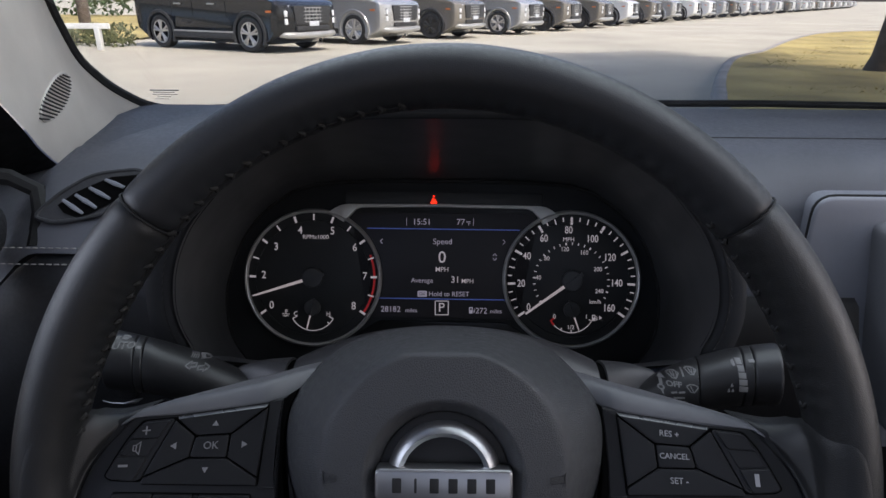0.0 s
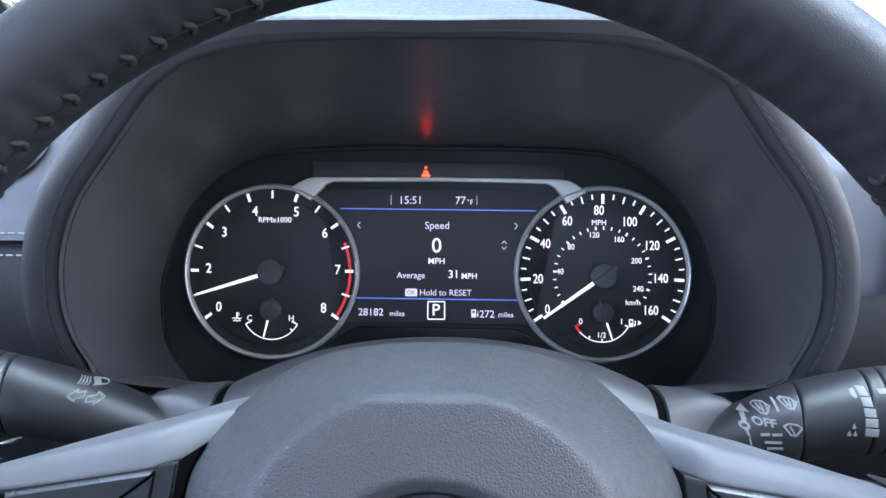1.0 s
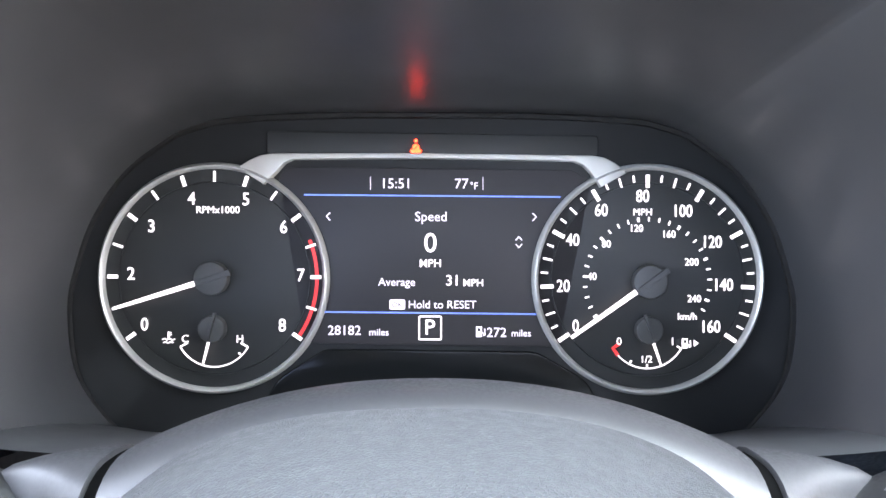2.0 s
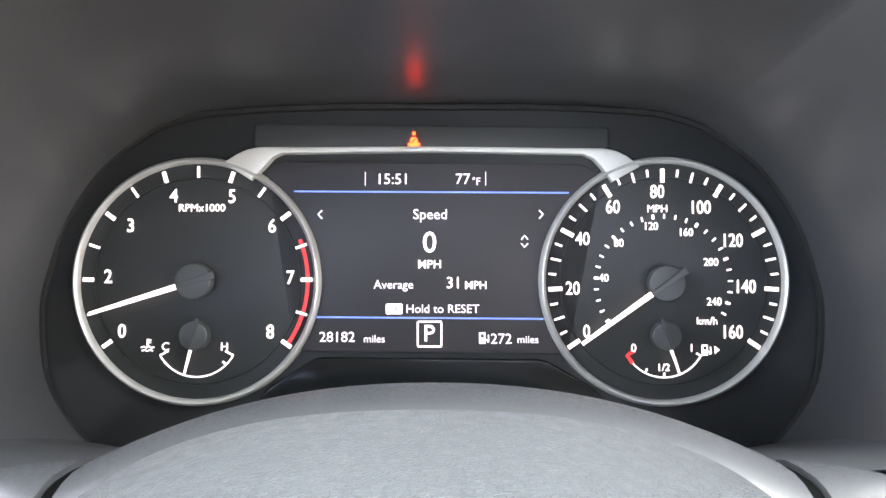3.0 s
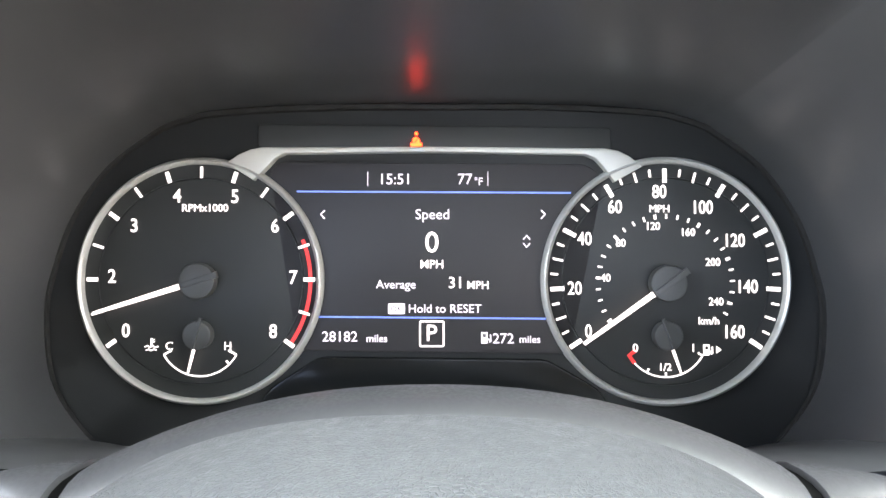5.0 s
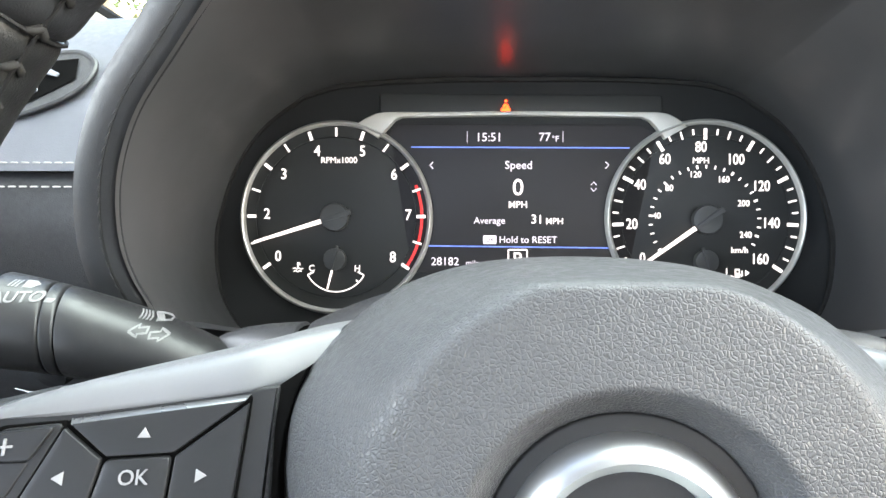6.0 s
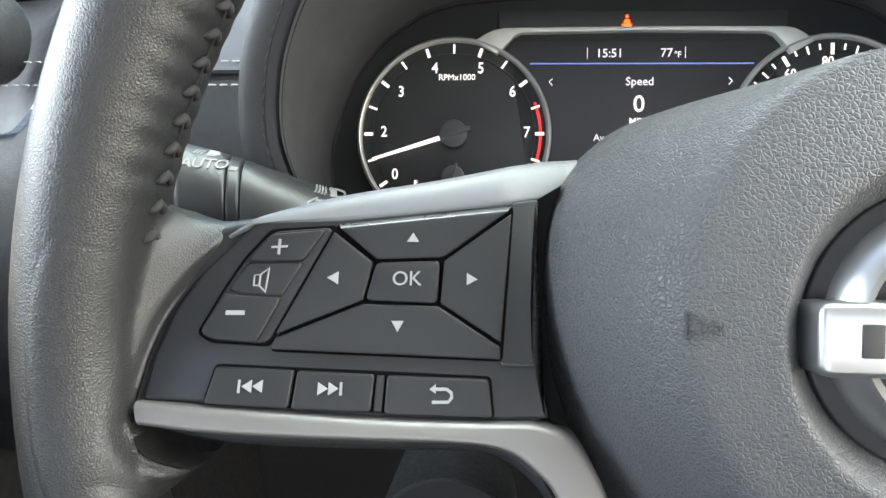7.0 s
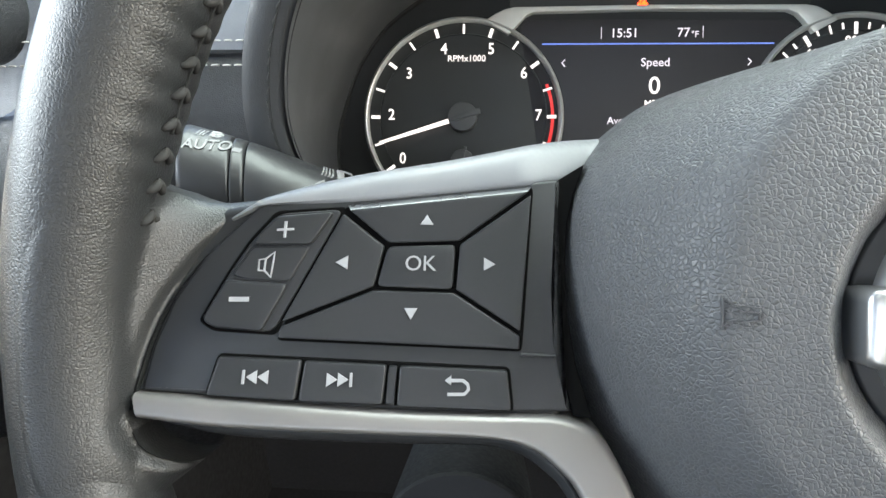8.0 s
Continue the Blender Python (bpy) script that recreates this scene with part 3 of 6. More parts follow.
for step, (d, y) in enumerate(ROLL):
    row = []
    for i in order:
        def rolled(d, y):
            return Vector((mouth[i][0], mouth_y(mouth[i][1]) + y, mouth[i][1])) + out_dir[i] * d * (0.5 + 0.5 * min(1, (mouth[i][0] / 0.12) ** 2))
        p = rolled(d, y)
        if step in CROWN:
            s, h = CROWN[step]
            u = max(0.0, min(1.0, (mouth[i][1] - 0.055) / 0.03))
            level = rolled(*ROLL[5]) + Vector((0, 0.9285, 0.3714)) * s + Vector((0, -0.3714, 0.9285)) * h
            p = p.lerp(level, u * u * (3 - 2 * u))
        row.append(p)
    rings.append(row)
part("leather_rim", loft(rings, closed=False), LEATHER_TOP, hood, "stitched black leather rim")
line = [Vector((mouth[i][0], mouth_y(mouth[i][1]) - 0.0018, mouth[i][1])) + out_dir[i] * 0.006 * (0.5 + 0.5 * min(1, (mouth[i][0] / 0.12) ** 2)) for i in order]
part("seam", tube([p + Vector((0, 0.0013, 0)) for p in line], 0.0007, 5), RUBBER, hood, "dark seam")
dark_stitch = stitch_mesh(0.0030, 0.00022)
dark_stitch.materials.append(HOOD_THREAD)
run = 0.0
for a, b in zip(line, line[1:]):
    step = (b - a).length
    while run < step:
        p = a.lerp(b, run / step)
        d = (b - a).normalized()
        if abs(p.x) > 0.11:
            ob = new("stitch", dark_stitch)
            ob.parent = hood
            m = Matrix((d, d.cross(Vector((0, 1, 0))), Vector((0, -1, 0)))).transposed().to_4x4()
            ob.matrix_basis = Matrix.Translation(p - ORIGIN[hood]) @ m
        run += 0.0052
    run -= step

# ---- instrument cluster ----
cluster = thing("instrument_cluster", (0, 0.01, 0), "black instrument cluster with two ringed dials and a lit display", "instrument cluster")
part("housing", slab(inset(back, -0.001), -0.003, 0.03, 0.0005), HOUSING, cluster)
# a black tube draws the shadow line where housing and hood meet
part("edge_gap", tube([(x, -0.0030, z) for x, z in inset(back, 0.0006) + inset(back, 0.0006)[:1]], 0.0018, 6), RUBBER, cluster, "dark gap round the housing")
UPX, UPZ = lambda px: (px - 762.5) / 4080, lambda py: (497 - py) / 4080


def at(*pairs):
    """Places on the cluster face from a plan drawn at 4080 units to the metre."""
    return [(UPX(a), UPZ(b)) for a, b in pairs]


panel = soft(at((447, 214), (1083, 222), (1083, 262), (447, 258)), 0.002)
part("warning_panel", slab(panel, -0.0042, 0.003, 0.0006), DIAL, cluster, "black warning lamp panel")
trim = at((395, 287), (418, 272), (438, 263), (460, 259), (760, 258), (1070, 262), (1092, 266), (1112, 276), (1135, 294), (1085, 322), (1067, 296), (1052, 280), (1034, 272.5), (760, 267.5), (500, 270), (484, 277), (470, 293), (445, 318))
part("bridge", slab(trim, -0.0075, 0.006, 0.0006), BRIDGE, cluster, "satin silver bridge trim")
lower = soft(at((470, 300), (490, 284), (1035, 288), (1070, 312), (1010, 620), (990, 627), (540, 622), (520, 615)), 0.003)
display = part("display", slab(lower, -0.0045, 0.004, 0.0004), SCREEN, cluster, "dark lit information display")
part("lower_panel", slab(soft(at((560, 632), (965, 636), (1060, 690), (1100, 760), (430, 760), (470, 690)), 0.004), -0.005, 0.004, 0.001), GLOSS, cluster, "glossy black lower panel")

DY = -0.0048


def show(text, px, py, cap, mat=LIT_DIM, align="CENTER", weight=0.0):
    words("text", text, cap / 4080, UPX(px), UPZ(py), DY, mat, display, align, weight=weight)


show("15:51", 696, 316, 19)
show("77", 821, 316, 19)
show("°F", 845, 320, 13)
show("Speed", 763, 379, 18)
show("0", 762, 430, 37, LIT_WHITE, weight=0.000044)
show("MPH", 762, 468, 15, LIT_WHITE, weight=0.00001)
show("Average", 698, 504, 15, LIT_DIM, weight=0.00001)
show("31", 805, 501, 20, LIT_WHITE, weight=0.00001)
show("MPH", 844, 505, 14, LIT_WHITE, weight=0.00001)
show("Hold to RESET", 785, 547, 15)
show("28182", 598, 597, 18)
show("miles", 664, 600, 13)
show("272", 889, 600, 18)
show("miles", 936, 601, 13)
show("P", 761, 591, 29, LIT_WHITE, weight=0.000036)
part("ok_box", slab(soft(at((684, 537), (714, 537), (714, 556), (684, 556)), 0.0008), DY - 0.0003, 0.0003, 0.0001), LIT_DIM, display)
words("text", "OK", 10 / 4080, UPX(699), UPZ(547), DY - 0.0003, ENGRAVE, display, weight=0.0)
box_line = soft(at((741, 569), (783, 569), (783, 613), (741, 613)), 0.0006)
part("gear_box", strip(box_line + box_line[:1], 0.0007, DY, 0.0003), LIT_WHITE, display)
for x0, x1, y0, y1 in ((520, 1010, 337, 340), (550, 965, 561, 564)):
    part("blue_line", strip(at((x0, y0), (x1, y1)), 0.0007, DY, 0.0003), LIT_BLUE, display, "thin blue light line")
for px in (647, 862):
    part("divider", strip(at((px, 302), (px, 327)), 0.0003, DY, 0.0002), LIT_DIM, display)
for x0, x1, x2 in ((570, 563, 570), (957, 964, 957)):
    part("chevron", strip(at((x0, 371), (x1, 378), (x2, 386)), 0.0006, DY, 0.0002), LIT_DIM, display)
for y0, y1 in ((423, 416), (430, 437)):
    part("chevron", strip(at((925, y0), (931, y1), (937, y0)), 0.0005, DY, 0.0002), LIT_DIM, display)


def pump(px, py, s, y, mat, parent):
    """A small fuel pump sign of height s."""
    x, z = UPX(px), UPZ(py)
    bm = slab([(x - 0.36 * s, z - 0.5 * s), (x + 0.2 * s, z - 0.5 * s), (x + 0.2 * s, z + 0.5 * s), (x - 0.36 * s, z + 0.5 * s)], y - 0.0003, 0.0003, 0.00005)
    part("pump_body", bm, mat, parent)
    part("pump_window", slab([(x - 0.22 * s, z + 0.05 * s), (x + 0.06 * s, z + 0.05 * s), (x + 0.06 * s, z + 0.35 * s), (x - 0.22 * s, z + 0.35 * s)], y - 0.0005, 0.0003, 0.00005), DIAL, parent)
    part("pump_hose", strip([(x + 0.2 * s, z - 0.1 * s), (x + 0.36 * s, z - 0.15 * s), (x + 0.38 * s, z - 0.4 * s), (x + 0.5 * s, z - 0.3 * s), (x + 0.46 * s, z + 0.3 * s)], 0.1 * s, y, 0.0003), mat, parent)


pump(857, 598, 20 / 4080, DY, LIT_DIM, display)
# seat belt warning lamp: a plain sign of a disc over a wide body with a sash
lamp = part("warning_lamp", slab(soft(at((727.5, 252), (727.5, 243), (730.5, 240), (737, 240), (740, 243), (740, 252)), 0.0004), -0.0050, 0.0006, 0.0001), LIT_BELT, cluster, "lit red seat belt warning sign")
part("disc", slab(circle(UPX(733.8), UPZ(233.0), 0.00072, 12), -0.0050, 0.0006, 0.0001), LIT_BELT, lamp)
part("base", slab(soft(at((722.5, 250.5), (745, 250.5), (743, 256), (724.5, 256)), 0.0004), -0.0050, 0.0006, 0.0001), LIT_BELT, lamp)
part("sash", strip(at((738.5, 241), (729.5, 251)), 0.0004, -0.0050, 0.0003), DIAL, lamp, "dark diagonal line")


def polar(cx, cz, r, deg):
    return (cx + r * math.cos(radians(deg)), cz + r * math.sin(radians(deg)))


def tick(cx, cz, r0, r1, deg, width, y, mat, parent):
    return part("tick", strip([polar(cx, cz, r0, deg), polar(cx, cz, r1, deg)], width, y, 0.0003), mat, parent)


def dial_base(cx, label):
    d = part("dial", slab(circle(cx, 0, 0.0520, 96), -0.0045, 0.004, 0.0002), DIAL, cluster, label)
    ring = []
    for r, y in ((0.0512, -0.0035), (0.0513, -0.0064), (0.0518, -0.0074), (0.0526, -0.0079), (0.0534, -0.0074), (0.0540, -0.0062), (0.0544, -0.004), (0.0546, -0.001)):
        ring.append([(cx + r * math.cos(a), y, r * math.sin(a)) for a in (2 * math.pi * k / 96 for k in range(96))])
    part("bezel", loft(ring, caps=False), SILVER, d, "satin silver dial ring")
    step = []
    for r, y in ((0.0447, -0.0044), (0.0449, -0.0050), (0.0452, -0.0050), (0.0455, -0.0044)):
        step.append([(cx + r * math.cos(a), y, r * math.sin(a)) for a in (2 * math.pi * k / 96 for k in range(96))])
    part("inner_ring", loft(step, caps=False), HOUSING, d)
    return d


FY = -0.0047


def pointer(d, cx, cz, deg, length, hub, width, y):
    tip, tail = polar(cx, cz, length, deg), polar(cx, cz, -hub * 1.25, deg)
    root = polar(cx, cz, hub * 0.9, deg)
    n1 = Vector((-math.sin(radians(deg)), math.cos(radians(deg))))
    quad = [(root[0] + n1.x * width / 2, root[1] + n1.y * width / 2), (tip[0] + n1.x * width * 0.3, tip[1] + n1.y * width * 0.3), (tip[0] - n1.x * width * 0.3, tip[1] - n1.y * width * 0.3), (root[0] - n1.x * width / 2, root[1] - n1.y * width / 2)]
    needle = part("needle", slab(quad, y, 0.001, 0.0002), LIT_NEEDLE, d, "lit white needle")
    part("cap", slab(circle(cx, cz, hub, 40), y - 0.0008, 0.0045, 0.0006), HUBMAT, needle, "dark round needle cap")
    bar = [(tail[0] + n1.x * width * 0.6, tail[1] + n1.y * width * 0.6), (root[0] + n1.x * width * 0.4, root[1] + n1.y * width * 0.4), (root[0] - n1.x * width * 0.4, root[1] - n1.y * width * 0.4), (tail[0] - n1.x * width * 0.6, tail[1] - n1.y * width * 0.6)]
    part("bar", slab(bar, y - 0.0018, 0.0014, 0.0002), HUBMAT, needle)
    return needle


# rev counter
CX = -0.1015
rev = dial_base(CX, "rev counter dial with white backlit numbers")
for k in range(15):
    major = k in (0, 2, 4, 6, 8, 10, 12, 14)
    tick(CX, 0, 0.0502, 0.0452, 215 - k * 250 / 14, 0.0017 if major else 0.0011, FY, LIT_WHITE, rev)
for text, px, py in (("0", 215, 587), ("2", 189, 490), ("3", 228, 399), ("4", 305, 346), ("5", 409, 347), ("6", 481, 400), ("7", 514, 492), ("8", 479, 588)):
    words("numeral", text, 0.0059, UPX(px), UPZ(py), FY, LIT_WHITE, rev, weight=0.00005, squeeze=0.88)
words("text", "RPMx1000", 0.0033, UPX(355), UPZ(367), FY, LIT_WHITE, rev, weight=0.0)
part("red_zone", strip([polar(CX, 0, 0.0482, 22 - k * 2.8) for k in range(21)], 0.0016, FY + 0.0001, 0.0002), LIT_RED, rev, "red rev limit band")
pointer(rev, CX, 0, 197.3, 0.0470, 0.0078, 0.0024, -0.0095)
GZ = -0.0235


def small_gauge(d, cx, a0, a1, ticks, needle_deg):
    part("arc", strip([polar(cx, GZ, 0.0182, a0 + (a1 - a0) * k / 24) for k in range(25)], 0.0006, FY, 0.0003), LIT_WHITE, d)
    for deg, ln in ticks:
        tick(cx, GZ, 0.0182, 0.0182 - ln, deg, 0.0008, FY, LIT_WHITE, d)
    pointer(d, cx, GZ, needle_deg, 0.0170, 0.0062, 0.0012, -0.0085)


small_gauge(rev, CX, 209, 331, ((209, 0.004), (331, 0.004), (315, 0.002)), 256)
words("text", "C", 0.0035, UPX(293), UPZ(614), FY, LIT_WHITE, rev, weight=0.0)
words("text", "H", 0.0035, UPX(398), UPZ(614), FY, LIT_WHITE, rev, weight=0.0)
sign = part("coolant_sign", strip(at((261, 600), (261, 614)), 0.0007, FY, 0.0003), LIT_WHITE, rev)
for y0 in (602, 606):
    part("bar", strip(at((261, y0), (267, y0)), 0.0004, FY, 0.0003), LIT_WHITE, sign)
part("wave", strip(at((249, 615), (254, 613), (258, 616), (263, 613), (268, 616), (273, 614)), 0.0005, FY, 0.0003), LIT_WHITE, sign)
part("wave", strip(at((251, 621), (256, 619), (260, 622), (265, 619), (270, 621)), 0.0005, FY, 0.0003), LIT_WHITE, sign)

# speedometer
CX2 = 0.1015
speed = dial_base(CX2, "speedometer dial with white backlit numbers")
for mph in range(0, 161, 5):
    major, middle_tick = mph % 20 == 0, mph % 10 == 0
    tick(CX2, -0.001, 0.0500, 0.0440 if major else (0.0455 if middle_tick else 0.0468), 90 - (mph - 80) * 1.55, 0.0018 if major else 0.0009, FY, LIT_WHITE, speed)
for mph, px, py in ((0, 1040, 587), (20, 1016, 511), (40, 1034, 423), (60, 1088, 366), (80, 1167, 339), (100, 1243, 367), (120, 1299, 426), (140, 1321, 508), (160, 1297, 588)):
    words("numeral", str(mph), 0.0057, UPX(px), UPZ(py), FY, LIT_WHITE, speed, weight=0.00004, squeeze=0.78)
for kmh in range(0, 251, 10):
    mph = kmh / 1.609
    tick(CX2, -0.001, 0.0302, 0.0282, 90 - (mph - 80) * 1.55, 0.0011 if kmh % 40 == 0 else 0.0007, FY, LIT_WHITE, speed)
for kmh, px, py in ((40, 1071, 492), (80, 1098, 430), (120, 1155, 400), (160, 1217, 411), (200, 1261, 464), (240, 1266, 534)):
    words("numeral", str(kmh), 0.0034, UPX(px), UPZ(py), FY, LIT_WHITE, speed, weight=0.00001, squeeze=0.90)
words("text", "MPH", 0.0032, UPX(1167), UPZ(369), FY, LIT_WHITE, speed, weight=0.0)
words("text", "km/h", 0.0032, UPX(1253), UPZ(568), FY, LIT_WHITE, speed, weight=0.0)
words("text", "0", 0.0035, UPX(1123), UPZ(616), FY, LIT_WHITE, speed, weight=0.0)
words("text", "1/2", 0.0032, UPX(1175), UPZ(650), FY, LIT_WHITE, speed, weight=0.0)
words("text", "1", 0.0035, UPX(1225), UPZ(616), FY, LIT_WHITE, speed, weight=0.0)
pump(1250, 619, 19 / 4080, FY, LIT_WHITE, speed)
part("arrow", slab(at((1266, 612), (1266, 625), (1275, 618.5)), FY - 0.0003, 0.0003, 0.00005), LIT_WHITE, speed)
small_gauge(speed, CX2, 222, 331, ((331, 0.0022), (270, 0.002), (243, 0.002)), 289)
part("red_mark", strip([polar(CX2, GZ, 0.0145, 207), polar(CX2, GZ, 0.0182, 209), polar(CX2, GZ, 0.0182, 222)], 0.0017, FY, 0.0003), LIT_RED, speed, "red empty mark")
pointer(speed, CX2, -0.001, 215.5, 0.0445, 0.0078, 0.0024, -0.0095)

# the dial faces lie in the frame's own plane
cluster.matrix_basis = W @ Matrix.Translation((0, 0.0147, 0))

# a little dust on the glossy panel under the dials
rng = random.Random(4)
bm = bmesh.new()
for k in range(46):
    x = rng.uniform(-0.165, 0.165)
    z = -0.052 - 0.010 * rng.random() if abs(x) < 0.05 else rng.uniform(-0.066, -0.050)
    if math.hypot(abs(x) - 0.1015, z) < 0.056:
        continue
    r = rng.choice((0.00012, 0.00016, 0.0003))
    bmesh.ops.create_icosphere(bm, subdivisions=1, radius=r, matrix=Matrix.Translation((x, 0.0105, z)))
tagged(solo("dust", bm, DUST, "tiny pale dust specks on the glossy black panel", "dust"), kind="stuff")
# ---- steering column, levers ----
WX, WZ, WY = 0.0038, -0.0765, -0.2235
column = thing("steering_column", (0, -0.1, -0.06), "dark smooth steering column cover under the instrument hood", "steering column")


def section(x, top, ry, rz, n=40):
    """A rounded section across the column at x."""
    ring = []
    for k in range(n):
        a = 2 * math.pi * k / n
        c, s = math.cos(a), math.sin(a)
        ring.append((x, -0.110 + ry * math.copysign(abs(c) ** 0.7, c), top - rz + rz * math.copysign(abs(s) ** 0.7, s)))
    return ring


rings = [section(WX + x, -0.0248 - 0.0197 * abs(x / 0.0895) ** 2.2, 0.026, 0.045) for x in [-0.0895 + 0.0895 * k / 12 for k in range(25)]]
part("cover", loft(rings), COLUMN, column)
for side in (-1, 1):
    # a black band gives the cover's gap its shade
    part("gap_ring", loft([section(WX + side * x, -0.0468, 0.0235, 0.041) for x in (0.086, 0.096)]), SHADE_BLACK, column, "dark gap in the column cover")
    steps = ((0.0940, -0.0462, 0.0245, 0.0440), (0.0946, -0.0454, 0.0252, 0.0445), (0.100, -0.0456, 0.0205, 0.042), (0.108, -0.0460, 0.0135, 0.038), (0.116, -0.0472, 0.0085, 0.031), (0.124, -0.0495, 0.0055, 0.022), (0.130, -0.0530, 0.003, 0.012))
    part("side_cover", loft([section(WX + side * x, top, ry, rz) for x, top, ry, rz in steps]), COLUMN, column, "grey satin side cover")


part("lower_boss", loft([[(-0.094 + r * math.cos(a), y, -0.1525 + r * math.sin(a)) for a in [2 * math.pi * k / 48 for k in range(48)]] for y, r in ((-0.100, 0.0225), (-0.168, 0.0235), (-0.1695, 0.0245), (-0.1710, 0.0240), (-0.1715, 0.0225))]), SHADED_PLASTIC, column, "dark round boss under the column")


def lever_axis(coefficients):
    """Centre (y, z) and radius of a lever along u, the distance from the middle; it thins towards the column."""
    def f(u):
        v = (u - 0.15) / 0.03
        y, z, r = (a + b * v + c * v * v for a, b, c in coefficients)
        return y, z, r - 0.08 * max(0.0, 0.14 - u)
    return f


def lever(name, side, axis, pieces, label):
    """A column lever: a tapering stem, a turning switch, a collar and an end cap, with fine joints between them."""
    ob = thing(name, (side * 0.1, -0.13, -0.055), label, "column lever")
    for part_name, u0, u1, end in pieces:
        rings = []
        steps = [(u0, 0.95), (u0 + 0.0003, 0.99)] + [(u0 + 0.0008 + (u1 - u0 - 0.0016) * k / 10, 1.0) for k in range(11)] + [(u1 - 0.0003, 0.99), (u1, 0.95)]
        if end:
            steps = steps[:-2] + [(u1 + end * math.sin(a), math.cos(a) * 0.35 + 0.65 if a < 1.5 else 0.6) for a in (0.0, 0.4, 0.8, 1.2, 1.57)]
        for u, shrink in steps:
            r0 = axis(u)[2]
            row = []
            for k in range(36):
                a = 2 * math.pi * k / 36
                x = u + 0.2 * r0 * math.cos(a)
                y, z, r = axis(x)
                row.append((side * x, y + r * shrink * math.cos(a), z + r * shrink * math.sin(a)))
            rings.append(row)
        part(part_name, loft(rings), LEVERMAT, ob)
    return ob


def lever_front(side, axis):
    def f(x, z):
        y0, z0, r = axis(side * x)
        q = max(-0.95, min(0.95, (z - z0) / r))
        return y0 - r * math.sqrt(1 - q * q) - 0.0001
    return f


left_axis = lever_axis(((-0.1232, -0.0097, 0.0007), (-0.0527, 0.0104, -0.0019), (0.0152, 0.0014, 0.0)))
right_axis = lever_axis(((-0.1241, -0.0114, -0.0010), (-0.0564, 0.0119, -0.0032), (0.0160, 0.00115, -0.00015)))
left_lever = lever("lamp_lever", -1, left_axis, (("stem", 0.085, 0.1698, 0), ("collar", 0.1700, 0.1742, 0), ("end_cap", 0.1744, 0.1885, 0.0022)), "black plastic headlamp lever with white printed signs")
right_lever = lever("wiper_lever", 1, right_axis, (("stem", 0.085, 0.1504, 0), ("switch_ring", 0.1506, 0.1716, 0), ("collar", 0.1718, 0.1764, 0), ("end_cap", 0.1766, 0.1880, 0.0022)), "black plastic wiper lever with white printed signs")
LF, RF = lever_front(-1, left_axis), lever_front(1, right_axis)


def sign(name, line, width, on=None, ob=None):
    part(name, strip(line, width, on or RF, 0.0002), LEVERPRINT, ob or right_lever)


def block(name, outline, on, ob):
    part(name, slab(outline, lambda x, z: on(x, z) - 0.0002, 0.0004, 0.0001), LEVERPRINT, ob)


# lamp lever: AUTO, lamp outlines, main beam, turn arrows
words("text", "AUTO", 0.0034, -0.1784, -0.0336, LF, LEVERPRINT, left_lever, weight=0.0001)
sign("mark", [(-0.1712, -0.0346), (-0.1688, -0.0350)], 0.0014, LF, left_lever)
block("lamp_sign", [(-0.1795, -0.0280), (-0.1768, -0.0284), (-0.1758, -0.0296), (-0.1770, -0.0307), (-0.1795, -0.0303)], LF, left_lever)
for k in range(3):
    sign("lamp_ray", [(-0.1808 - 0.0010 * k, -0.0282 + 0.0002 * k), (-0.1810 - 0.0010 * k, -0.0302 + 0.0002 * k)], 0.0005, LF, left_lever)
for x, z, flip in ((-0.1431, -0.0460, 1), (-0.1372, -0.0478, -1)):
    arrow = [(-1, 0), (-0.05, 0.85), (-0.05, 0.40), (0.9, 0.40), (0.9, -0.40), (-0.05, -0.40), (-0.05, -0.85), (-1, 0)]
    sign("arrow_sign", [(x + flip * a * 0.0027, z + b * 0.0025) for a, b in arrow], 0.0007, LF, left_lever)
beam = [(-0.1402, -0.0401), (-0.1377, -0.0405), (-0.1356, -0.0412), (-0.1350, -0.0422), (-0.1358, -0.0432), (-0.1396, -0.0431), (-0.1402, -0.0401)]
sign("beam_sign", beam, 0.0007, LF, left_lever)
block("lens", [(-0.1400, -0.0403), (-0.1380, -0.0406), (-0.1378, -0.0431), (-0.1396, -0.0430)], LF, left_lever)
for k in range(4):
    sign("beam_ray", [(-0.1446 + 0.0010 * k, -0.0388 - 0.0003 * k), (-0.1445 + 0.0010 * k, -0.0420 - 0.0003 * k)], 0.0005, LF, left_lever)

# wiper lever: stalk arrow, OFF, wiper fans, speed bars, drops
words("text", "OFF", 0.0028, 0.1352, -0.0546, RF, LEVERPRINT, right_lever, weight=0.00012)
block("arrow_head", [(0.1283, -0.0520), (0.1301, -0.0492), (0.1322, -0.0521)], RF, right_lever)
sign("arrow_stem", [(0.1301, -0.0515), (0.1294, -0.0556)], 0.0013)
sign("arrow_ring", [(0.1291 + 0.0013 * math.cos(a), -0.0568 + 0.0011 * math.sin(a)) for a in [2 * math.pi * k / 10 for k in range(11)]], 0.0008)
block("arrow_tail", [(0.1288, -0.0582), (0.1299, -0.0582), (0.1304, -0.0634), (0.1300, -0.0640)], RF, right_lever)
for x0, x1, z in ((0.1334, 0.1362, -0.0590), (0.1370, 0.1400, -0.0585), (0.1344, 0.1398, -0.0617), (0.1352, 0.1404, -0.0640)):
    sign("dash", [(x0, z - 0.0003), (x1, z + 0.0003)], 0.0010)


